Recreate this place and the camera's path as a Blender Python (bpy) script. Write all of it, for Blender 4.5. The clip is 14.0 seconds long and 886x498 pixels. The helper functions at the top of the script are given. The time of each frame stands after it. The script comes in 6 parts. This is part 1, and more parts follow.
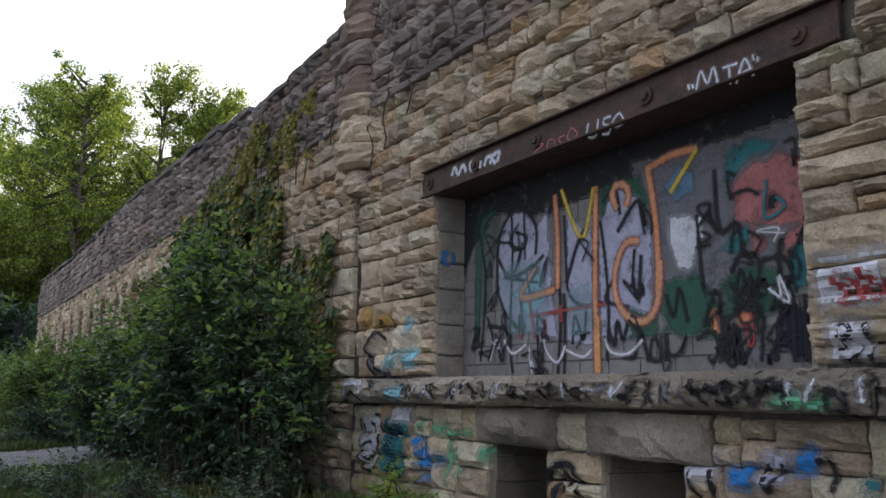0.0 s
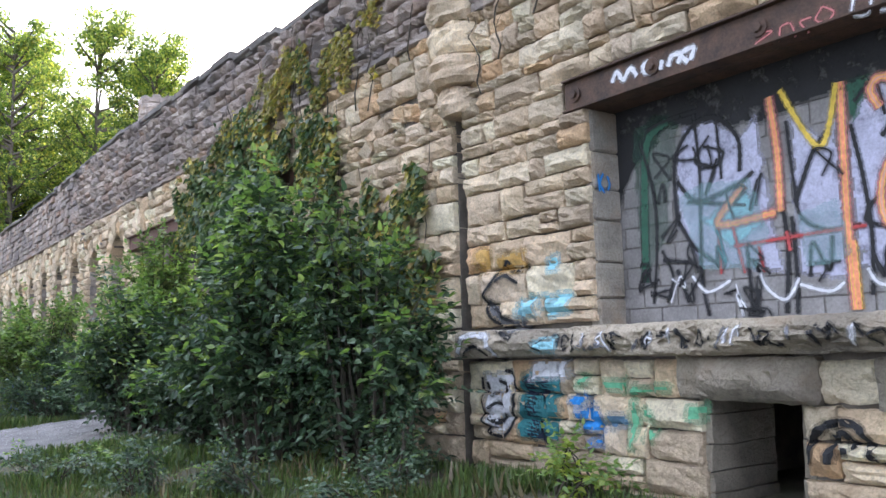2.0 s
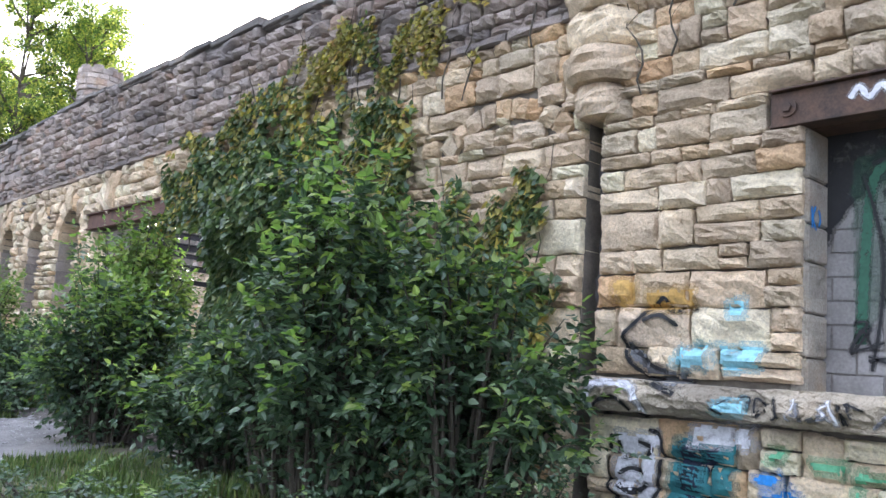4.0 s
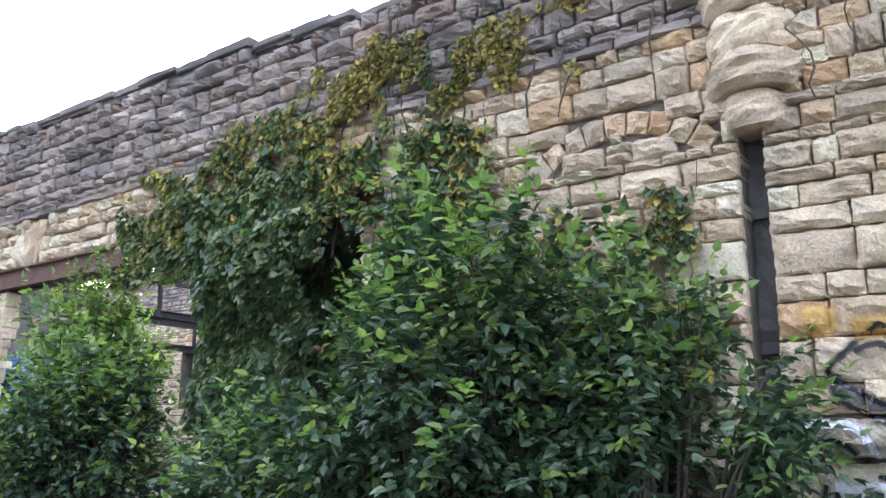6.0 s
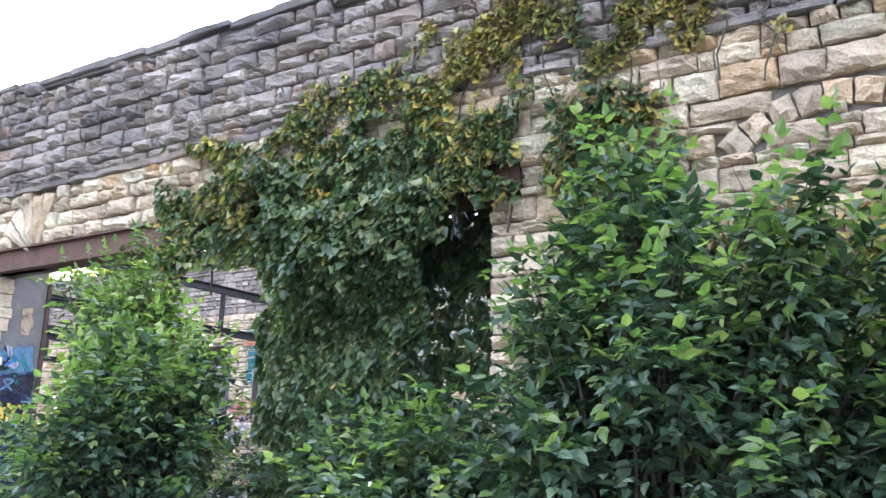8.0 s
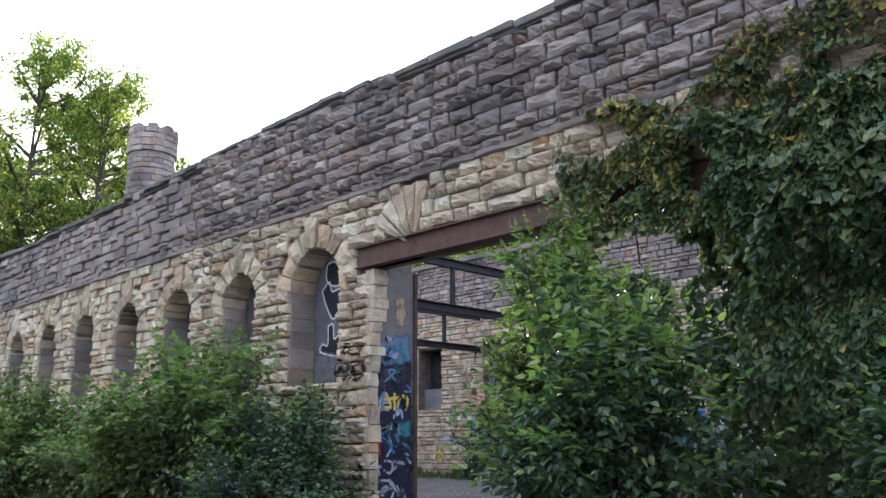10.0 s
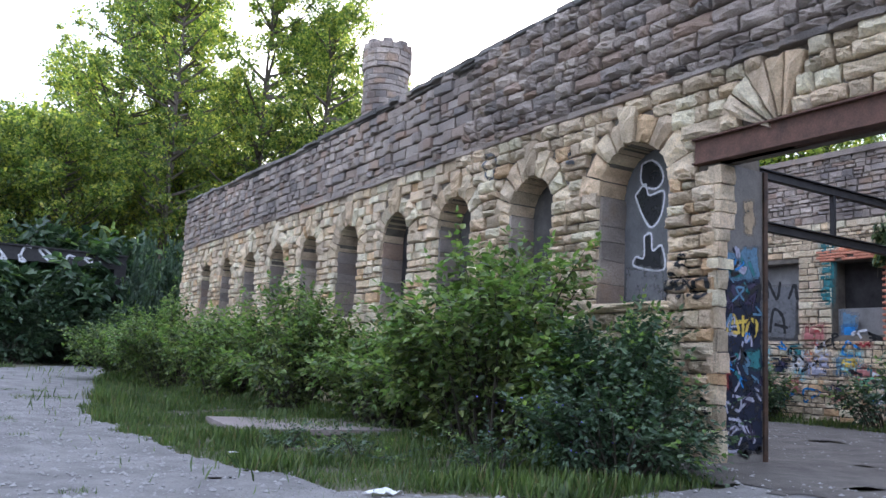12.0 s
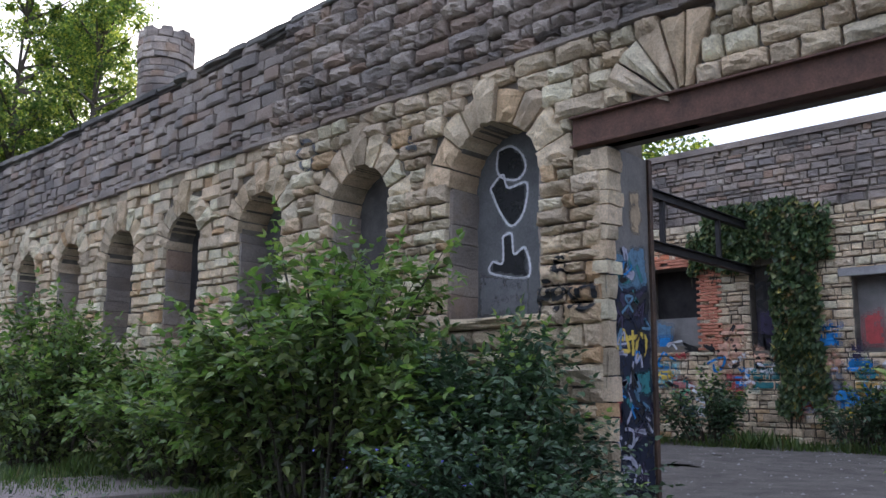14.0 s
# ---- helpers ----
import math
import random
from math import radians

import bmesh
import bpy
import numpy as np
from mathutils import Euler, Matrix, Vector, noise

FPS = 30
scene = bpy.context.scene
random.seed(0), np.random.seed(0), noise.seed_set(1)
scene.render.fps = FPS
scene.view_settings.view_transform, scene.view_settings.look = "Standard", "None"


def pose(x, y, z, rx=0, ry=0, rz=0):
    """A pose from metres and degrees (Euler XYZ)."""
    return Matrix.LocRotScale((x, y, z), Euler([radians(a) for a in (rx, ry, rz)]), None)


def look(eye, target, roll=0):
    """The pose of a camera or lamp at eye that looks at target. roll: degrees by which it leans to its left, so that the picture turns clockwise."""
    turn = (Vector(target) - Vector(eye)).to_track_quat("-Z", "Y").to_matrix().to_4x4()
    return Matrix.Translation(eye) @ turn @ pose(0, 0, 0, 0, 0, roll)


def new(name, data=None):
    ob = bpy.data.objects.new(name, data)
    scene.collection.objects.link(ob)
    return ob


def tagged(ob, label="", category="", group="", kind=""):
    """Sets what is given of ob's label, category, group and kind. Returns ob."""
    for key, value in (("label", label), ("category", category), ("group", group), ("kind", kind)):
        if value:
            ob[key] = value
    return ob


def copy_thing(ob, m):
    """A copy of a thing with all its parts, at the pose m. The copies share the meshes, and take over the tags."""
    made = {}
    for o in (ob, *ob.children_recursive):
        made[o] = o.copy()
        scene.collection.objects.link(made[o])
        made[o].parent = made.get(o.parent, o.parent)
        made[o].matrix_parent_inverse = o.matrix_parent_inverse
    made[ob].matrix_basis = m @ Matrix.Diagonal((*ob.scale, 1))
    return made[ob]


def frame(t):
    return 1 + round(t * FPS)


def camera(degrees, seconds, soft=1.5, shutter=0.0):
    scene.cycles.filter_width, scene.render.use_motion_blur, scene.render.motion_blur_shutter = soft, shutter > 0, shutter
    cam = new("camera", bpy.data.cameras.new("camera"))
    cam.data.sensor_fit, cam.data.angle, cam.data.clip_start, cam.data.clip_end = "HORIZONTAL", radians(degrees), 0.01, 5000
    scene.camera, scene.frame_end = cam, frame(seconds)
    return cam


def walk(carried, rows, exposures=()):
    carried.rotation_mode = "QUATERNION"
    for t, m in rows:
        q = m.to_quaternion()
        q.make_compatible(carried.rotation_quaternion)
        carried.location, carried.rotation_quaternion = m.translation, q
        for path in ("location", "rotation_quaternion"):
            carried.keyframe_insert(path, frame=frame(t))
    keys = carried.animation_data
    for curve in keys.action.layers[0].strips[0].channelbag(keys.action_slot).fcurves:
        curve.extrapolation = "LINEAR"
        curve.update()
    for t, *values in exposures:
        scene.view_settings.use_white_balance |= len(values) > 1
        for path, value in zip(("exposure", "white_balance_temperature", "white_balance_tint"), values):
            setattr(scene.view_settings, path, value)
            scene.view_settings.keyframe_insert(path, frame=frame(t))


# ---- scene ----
cam = camera(55.7, 14.0)
PATH = [
    (0, (0.438, 0.701, 1.308), (1.457, 2.387, 1.657), 1.0),
    (0.5, (0.214, 1.239, 1.306), (1.275, 2.909, 1.603), 1.1),
    (1, (-0.036, 1.843, 1.329), (1.093, 3.464, 1.642), 1.1),
    (1.5, (-0.248, 2.522, 1.334), (0.995, 4.068, 1.591), 1.1),
    (2, (-0.488, 3.227, 1.369), (0.671, 4.841, 1.599), -1.6),
    (2.5, (-0.694, 3.881, 1.417), (0.504, 5.466, 1.641), -0.9),
    (3, (-0.821, 4.577, 1.492), (0.399, 6.15, 1.69), 1.1),
    (3.5, (-0.973, 5.192, 1.518), (0.415, 6.612, 1.749), 1.3),
    (4, (-1.128, 5.855, 1.501), (0.198, 7.326, 1.78), 4.1),
    (4.2, (-1.234, 6.11, 1.509), (0.113, 7.553, 1.833), 3.3),
    (6.3, (-1.984, 9.152, 1.324), (-0.346, 10.222, 1.742), 0.2),
    (6.5, (-2.021, 9.425, 1.315), (-0.311, 10.387, 1.706), 1.2),
    (7, (-1.922, 10.052, 1.307), (-0.205, 10.926, 1.845), 0.6),
    (7.5, (-1.945, 10.708, 1.319), (-0.201, 11.546, 1.823), 1.7),
    (8, (-2.015, 11.418, 1.344), (-0.363, 12.443, 1.813), 1.2),
    (8.2, (-2.081, 11.684, 1.348), (-0.493, 12.804, 1.818), 0.6),
    (10.3, (-3.193, 14.557, 1.132), (-1.917, 16.038, 1.555), 0.1),
    (10.5, (-3.21, 14.867, 1.161), (-2.025, 16.431, 1.546), 0.4),
    (11, (-3.297, 15.56, 1.114), (-2.192, 17.207, 1.374), 1.3),
    (11.5, (-3.237, 16.233, 1.094), (-2.234, 17.949, 1.318), 1.0),
    (12, (-3.219, 16.873, 1.076), (-2.188, 18.565, 1.355), 3.0),
    (12.5, (-3.099, 17.527, 1.106), (-2.049, 19.191, 1.464), 1.9),
    (13, (-2.897, 18.187, 1.183), (-1.919, 19.883, 1.595), 2.8),
    (13.5, (-2.62, 18.803, 1.226), (-1.469, 20.392, 1.613), 1.8),
    (14, (-2.145, 19.319, 1.269), (-0.72, 20.682, 1.604), 0.6),
]
EXPOSURE = [(t, e, k, 16) for t, e, k in ((0, .17, 5870), (.5, .9, 5670), (1, 1.15, 5670), (1.5, 1.45, 5720), (2, 1.6, 5730), (3, 1.75, 5720), (4.2, 1.8, 5670), (6.3, 1.95, 5520), (8.2, 2.3, 5470), (10.3, .9, 5470),
                                          (11, .72, 5420), (11.5, 1.05, 5420), (12, 1.2, 5420), (12.5, 1.2, 5470), (13, .75, 5470), (13.5, .42, 5470), (14, .65, 5470))]
walk(cam, [(t, look(eye, target, roll)) for t, eye, target, roll in PATH], EXPOSURE)

# ---- light ----
world = bpy.data.worlds.new("sky")
scene.world = world
world.use_nodes = True
_n = world.node_tree.nodes
_l = world.node_tree.links
_sky = _n.new("ShaderNodeTexSky")
_sky.sky_type = "NISHITA"
_sky.sun_disc = False
_sky.sun_elevation = radians(16)
_sky.sun_rotation = radians(32)
_sky.dust_density = 4.0
_sky.air_density = 1.0
_haze = _n.new("ShaderNodeMixRGB")
_haze.inputs[0].default_value = 0.72
_haze.inputs[2].default_value = (9.0, 9.4, 10.0, 1)
_l.new(_sky.outputs[0], _haze.inputs[1])
_l.new(_haze.outputs[0], _n["Background"].inputs[0])
_n["Background"].inputs[1].default_value = 0.12

sun = new("sun", bpy.data.lights.new("sun", "SUN"))
sun.data.energy = 3.0
sun.data.angle = radians(2.5)
sun.data.color = (1.0, 0.86, 0.62)
sun.matrix_world = look((0.55 * 60, 0.85 * 60, 17), (0, 0, 0))


# ---- materials ----
def mat(name, rough=0.85, metal=0.0):
    m = bpy.data.materials.new(name)
    m.use_nodes = True
    b = m.node_tree.nodes["Principled BSDF"]
    b.inputs["Roughness"].default_value = rough
    b.inputs["Metallic"].default_value = metal
    return m, m.node_tree.nodes, m.node_tree.links, b


def ramp(n, stops):
    r = n.new("ShaderNodeValToRGB")
    while len(r.color_ramp.elements) < len(stops):
        r.color_ramp.elements.new(0.5)
    for e, (p, c) in zip(r.color_ramp.elements, stops):
        e.position = p
        e.color = (*c, 1)
    return r


def noise_tex(n, l, scale, detail=4, rough=0.6):
    g = n.new("ShaderNodeNewGeometry")
    t = n.new("ShaderNodeTexNoise")
    t.inputs["Scale"].default_value = scale
    t.inputs["Detail"].default_value = detail
    t.inputs["Roughness"].default_value = rough
    l.new(g.outputs["Position"], t.inputs["Vector"])
    return t


def pick(n, l):
    """A random value that differs from piece to piece, whether the piece is an object or an island."""
    o = n.new("ShaderNodeObjectInfo")
    g = n.new("ShaderNodeNewGeometry")
    a = n.new("ShaderNodeMath")
    a.operation = "ADD"
    l.new(o.outputs["Random"], a.inputs[0])
    l.new(g.outputs["Random Per Island"], a.inputs[1])
    f = n.new("ShaderNodeMath")
    f.operation = "FRACT"
    l.new(a.outputs[0], f.inputs[0])
    return f


def blend(n, l, kind, fac, a, b):
    m = n.new("ShaderNodeMixRGB")
    m.blend_type = kind
    for i, v in enumerate((fac, a, b)):
        if hasattr(v, "links"):
            l.new(v, m.inputs[i])
        elif i == 0:
            m.inputs[0].default_value = v
        else:
            m.inputs[i].default_value = (*v, 1)
    return m


def bump(n, l, b, height, strength, dist):
    k = n.new("ShaderNodeBump")
    k.inputs["Strength"].default_value = strength
    k.inputs["Distance"].default_value = dist
    l.new(height, k.inputs["Height"])
    l.new(k.outputs[0], b.inputs["Normal"])


def stone_material(name, stops, stain, stain_lo, stain_hi):
    m, n, l, b = mat(name, 0.9)
    base = ramp(n, stops)
    l.new(pick(n, l).outputs[0], base.inputs[0])
    g1 = noise_tex(n, l, 3.0, 6, 0.65)
    r1 = ramp(n, [(0.25, (0.5, 0.48, 0.45)), (0.5, (1.0, 0.98, 0.94)), (0.72, (1.42, 1.38, 1.3))])
    l.new(g1.outputs[0], r1.inputs[0])
    c1 = blend(n, l, "MULTIPLY", 0.9, base.outputs[0], r1.outputs[0])
    g2 = noise_tex(n, l, 38.0, 5, 0.7)
    r2 = ramp(n, [(0.3, (0.55, 0.53, 0.5)), (0.55, (1.0, 1.0, 1.0)), (0.8, (1.18, 1.16, 1.1))])
    l.new(g2.outputs[0], r2.inputs[0])
    c2 = blend(n, l, "MULTIPLY", 0.75, c1.outputs[0], r2.outputs[0])
    g5 = noise_tex(n, l, 1.9, 5, 0.6)
    r5 = ramp(n, [(0.54, (0, 0, 0)), (0.74, (0.5, 0.5, 0.5))])
    l.new(g5.outputs[0], r5.inputs[0])
    c2 = blend(n, l, "MIX", r5.outputs[0], c2.outputs[0], (0.42, 0.28, 0.16))
    g3 = noise_tex(n, l, 0.75, 7, 0.62)
    r3 = ramp(n, [(stain_lo, (0, 0, 0)), (stain_hi, (1, 1, 1))])
    l.new(g3.outputs[0], r3.inputs[0])
    c3 = blend(n, l, "MIX", r3.outputs[0], c2.outputs[0], stain)
    c3b = blend(n, l, "MIX", 0.18, c3.outputs[0], c2.outputs[0])
    l.new(c3b.outputs[0], b.inputs["Base Color"])
    g4 = noise_tex(n, l, 11.0, 6, 0.7)
    mixed = n.new("ShaderNodeMath")
    mixed.operation = "ADD"
    l.new(g2.outputs[0], mixed.inputs[0])
    l.new(g4.outputs[0], mixed.inputs[1])
    bump(n, l, b, mixed.outputs[0], 1.0, 0.035)
    return m


STONE = stone_material("limestone", [(0.0, (0.736, 0.574, 0.388)), (0.12, (0.451, 0.369, 0.278)), (0.26, (0.860, 0.715, 0.518)), (0.42, (0.712, 0.574, 0.418)), (0.55, (0.511, 0.411, 0.308)),
                                     (0.7, (0.860, 0.791, 0.597)), (0.84, (0.736, 0.607, 0.468)), (0.95, (0.736, 0.531, 0.328)), (1.0, (0.617, 0.411, 0.239))],
                       (0.202, 0.163, 0.120), 0.54, 0.84)
WEATHERED = stone_material("weathered_limestone", [(0.0, (0.349, 0.285, 0.252)), (0.25, (0.481, 0.410, 0.373)), (0.5, (0.276, 0.245, 0.237)), (0.68, (0.615, 0.530, 0.474)),
                                                   (0.85, (0.431, 0.360, 0.322)), (1.0, (0.431, 0.300, 0.232))],
                           (0.098, 0.085, 0.083), 0.43, 0.72)
LEDGE = stone_material("stained_ledge_stone", [(0.0, (0.653, 0.572, 0.453)), (0.5, (0.529, 0.464, 0.381)), (1.0, (0.720, 0.636, 0.515))], (0.068, 0.060, 0.052), 0.4, 0.62)
COPING = stone_material("dark_coping_stone", [(0.0, (0.20, 0.19, 0.185)), (0.5, (0.30, 0.28, 0.265)), (1.0, (0.24, 0.22, 0.21))], (0.09, 0.085, 0.08), 0.42, 0.65)


def plain(name, a, b_, scale=6.0, rough=0.85, metal=0.0, strength=0.4, dist=0.01, fine=40.0):
    m, n, l, b = mat(name, rough, metal)
    g = noise_tex(n, l, scale, 6, 0.65)
    r = ramp(n, [(0.3, a), (0.7, b_)])
    l.new(g.outputs[0], r.inputs[0])
    f = noise_tex(n, l, fine, 4, 0.7)
    r2 = ramp(n, [(0.3, (0.7, 0.7, 0.7)), (0.7, (1.15, 1.15, 1.15))])
    l.new(f.outputs[0], r2.inputs[0])
    c = blend(n, l, "MULTIPLY", 0.8, r.outputs[0], r2.outputs[0])
    l.new(c.outputs[0], b.inputs["Base Color"])
    bump(n, l, b, f.outputs[0], strength, dist)
    return m


MORTAR = plain("mortar", (0.09, 0.08, 0.07), (0.24, 0.205, 0.165), 4.0)
CONCRETE = plain("painted_concrete", (0.17, 0.16, 0.155), (0.30, 0.285, 0.28), 2.2, 0.8, 0, 0.25, 0.004)
RENDER = plain("grey_render", (0.13, 0.12, 0.115), (0.25, 0.23, 0.21), 2.0, 0.85, 0, 0.3, 0.005)
# board colours are toned down to include the shade inside the window reveals
SLATE = plain("grey_painted_board", (0.09, 0.09, 0.095), (0.17, 0.17, 0.175), 2.0, 0.8, 0, 0.3, 0.005)
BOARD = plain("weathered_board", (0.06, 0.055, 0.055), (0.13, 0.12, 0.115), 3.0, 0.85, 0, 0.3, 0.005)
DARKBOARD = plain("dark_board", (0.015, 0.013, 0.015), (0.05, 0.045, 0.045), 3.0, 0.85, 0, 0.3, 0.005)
RUST = plain("rusted_steel", (0.045, 0.033, 0.028), (0.13, 0.075, 0.05), 5.0, 0.75, 0.25, 0.5, 0.004)
RUST_RED = plain("red_rusted_steel", (0.075, 0.042, 0.032), (0.17, 0.085, 0.06), 5.0, 0.75, 0.2, 0.5, 0.004)
STEEL = plain("black_steel", (0.012, 0.012, 0.015), (0.045, 0.04, 0.04), 5.0, 0.6, 0.3, 0.4, 0.003)
BARK = plain("bark", (0.07, 0.055, 0.04), (0.18, 0.15, 0.12), 9.0, 0.9, 0, 0.8, 0.02)
TWIG = plain("twig", (0.035, 0.03, 0.022), (0.09, 0.075, 0.055), 9.0, 0.9)
GRAVEL = plain("gravel", (0.14, 0.132, 0.13), (0.28, 0.266, 0.26), 1.6, 0.95, 0, 0.9, 0.03, 28.0)
SOIL = plain("grassy_soil", (0.055, 0.065, 0.03), (0.16, 0.135, 0.095), 2.2, 0.95, 0, 0.8, 0.03, 22.0)
DIRT = plain("packed_dirt", (0.075, 0.065, 0.058), (0.17, 0.15, 0.135), 1.8, 0.95, 0, 0.9, 0.03, 26.0)
SLAB = plain("concrete_slab", (0.25, 0.24, 0.24), (0.40, 0.385, 0.38), 2.6, 0.9, 0, 0.6, 0.01)
BRICKRED = plain("red_brick", (0.46, 0.16, 0.10), (0.66, 0.30, 0.19), 5.0, 0.9)
LITTER = plain("white_paper", (0.62, 0.62, 0.62), (0.8, 0.8, 0.8), 8.0, 0.7)
PINKSTONE = plain("dusty_slab", (0.20, 0.165, 0.155), (0.30, 0.25, 0.235), 3.0, 0.9)


def paint(name, c, scale, lo, hi, rough=0.82):
    """Sprayed paint that is worn or thin where a noise falls between lo and hi."""
    m = plain(name, tuple(v * 0.75 for v in c), tuple(min(1, v * 1.15) for v in c), 7.0, rough, 0, 0.2, 0.004)
    n, l = m.node_tree.nodes, m.node_tree.links
    g = noise_tex(n, l, scale, 8, 0.72)
    r = ramp(n, [(lo, (0, 0, 0)), (hi, (1, 1, 1))])
    l.new(g.outputs[0], r.inputs[0])
    x = n.new("ShaderNodeMixShader")
    l.new(r.outputs[0], x.inputs[0])
    l.new(n.new("ShaderNodeBsdfTransparent").outputs[0], x.inputs[1])
    l.new(n["Principled BSDF"].outputs[0], x.inputs[2])
    l.new(x.outputs[0], n["Material Output"].inputs[0])
    return m


COLOURS = dict(
    black=(0.018, 0.018, 0.02), white=(0.68, 0.68, 0.72), lilac=(0.44, 0.44, 0.56), orange=(0.82, 0.31, 0.16), yellow=(0.72, 0.52, 0.08),
    red=(0.42, 0.07, 0.07), pink=(0.46, 0.17, 0.16), green=(0.035, 0.11, 0.07), teal=(0.04, 0.19, 0.21), blue=(0.03, 0.22, 0.58),
    cyan=(0.30, 0.58, 0.66), navy=(0.006, 0.011, 0.034), ochre=(0.55, 0.34, 0.10), grey=(0.17, 0.17, 0.18), purple=(0.045, 0.035, 0.075),
    peach=(0.66, 0.38, 0.27), mint=(0.16, 0.45, 0.26), skyblue=(0.12, 0.22, 0.33), tan=(0.42, 0.32, 0.21), aqua=(0.26, 0.42, 0.43))
COATS = {"line": (16.0, 0.30, 0.40), "wash": (6.0, 0.24, 0.48), "mist": (130.0, 0.40, 0.72)}     # noise scale and where the paint is worn through
P = {(kind, k): paint(kind + "_" + k, c, *COATS[kind]) for kind in COATS for k, c in COLOURS.items()}


def leaf_material(name, stops, glow):
    m, n, l, b = mat(name, 0.36)
    r = ramp(n, stops)
    l.new(pick(n, l).outputs[0], r.inputs[0])
    g = noise_tex(n, l, 1.3, 3)
    r2 = ramp(n, [(0.3, (0.62, 0.66, 0.62)), (0.7, (1.25, 1.2, 1.1))])
    l.new(g.outputs[0], r2.inputs[0])
    c = blend(n, l, "MULTIPLY", 1.0, r.outputs[0], r2.outputs[0])
    l.new(c.outputs[0], b.inputs["Base Color"])
    t = n.new("ShaderNodeBsdfTranslucent")
    w = blend(n, l, "MULTIPLY", 1.0, c.outputs[0], (1.3, 1.6, 0.7))
    l.new(w.outputs[0], t.inputs[0])
    x = n.new("ShaderNodeMixShader")
    x.inputs[0].default_value = glow
    l.new(b.outputs[0], x.inputs[1])
    l.new(t.outputs[0], x.inputs[2])
    l.new(x.outputs[0], n["Material Output"].inputs[0])
    return m


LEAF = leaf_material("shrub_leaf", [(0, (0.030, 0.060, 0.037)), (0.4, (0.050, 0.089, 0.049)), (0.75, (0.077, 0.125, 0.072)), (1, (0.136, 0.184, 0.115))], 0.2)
TIP = leaf_material("young_leaf", [(0, (0.12, 0.19, 0.07)), (0.6, (0.185, 0.265, 0.09)), (1, (0.30, 0.35, 0.14))], 0.45)
IVY = leaf_material("ivy_leaf", [(0, (0.044, 0.078, 0.041)), (0.5, (0.081, 0.124, 0.059)), (0.85, (0.137, 0.182, 0.081)), (1, (0.208, 0.221, 0.095))], 0.25)
IVY_DRY = leaf_material("dry_ivy_leaf", [(0, (0.240, 0.174, 0.102)), (0.35, (0.228, 0.216, 0.090)), (0.6, (0.324, 0.288, 0.102)), (0.85, (0.516, 0.408, 0.108)), (1, (0.360, 0.204, 0.120))], 0.3)
TREE_LEAF = leaf_material("tree_leaf", [(0, (0.095, 0.139, 0.060)), (0.4, (0.156, 0.202, 0.079)), (0.75, (0.372, 0.386, 0.132)), (1, (0.624, 0.526, 0.154))], 0.62)
YELLOW_LEAF = leaf_material("yellow_leaf", [(0, (0.20, 0.26, 0.05)), (1, (0.36, 0.40, 0.08))], 0.4)
# paler, yellower copy of the shrub leaf that carries sunlight in its colour
SUN_LEAF = leaf_material("sun_tinted_leaf", [(0, (0.055, 0.082, 0.036)), (0.4, (0.095, 0.13, 0.05)), (0.75, (0.15, 0.185, 0.068)), (1, (0.25, 0.275, 0.11))], 0.32)
GRASS = leaf_material("grass_blade", [(0, (0.06, 0.10, 0.03)), (0.5, (0.105, 0.16, 0.048)), (0.85, (0.16, 0.21, 0.068)), (1, (0.2, 0.165, 0.09))], 0.3)
FLOWER = plain("blue_petal", (0.12, 0.12, 0.55), (0.25, 0.25, 0.8), 9.0, 0.6)


# ---- mesh helpers ----
def mesh_from(name, verts, faces, material, smooth=False):
    me = bpy.data.meshes.new(name)
    me.from_pydata([tuple(v) for v in verts], [], [tuple(f) for f in faces])
    for m_ in (material if isinstance(material, (list, tuple)) else [material]):
        me.materials.append(m_)
    if smooth:
        me.polygons.foreach_set("use_smooth", [True] * len(me.polygons))
    me.update()
    return me


def part(name, data, material, parent=None, label=""):
    """Links a bmesh or a mesh as one object under a thing."""
    if isinstance(data, bmesh.types.BMesh):
        me = bpy.data.meshes.new(name)
        data.to_mesh(me)
        data.free()
        me.materials.append(material)
    else:
        me = data
    ob = new(name, me)
    ob.parent = parent
    if label:
        tagged(ob, label)
    return ob


def empty(name, x=0, y=0, z=0):
    ob = new(name)
    ob.location = (x, y, z)
    return ob


def box(bm, x0, x1, y0, y1, z0, z1, bevel=0.0):
    r = bmesh.ops.create_cube(bm, size=1)
    bmesh.ops.transform(bm, matrix=Matrix.Translation(((x0 + x1) / 2, (y0 + y1) / 2, (z0 + z1) / 2)) @ Matrix.Diagonal((x1 - x0, y1 - y0, z1 - z0, 1)), verts=r["verts"])
    if bevel:
        es = list({e for v in r["verts"] for e in v.link_edges})
        bmesh.ops.bevel(bm, geom=es, offset=bevel, segments=2, affect="EDGES")


def boxes(*args, bevel=0.0):
    bm = bmesh.new()
    for a in args:
        box(bm, *a, bevel=bevel)
    return bm


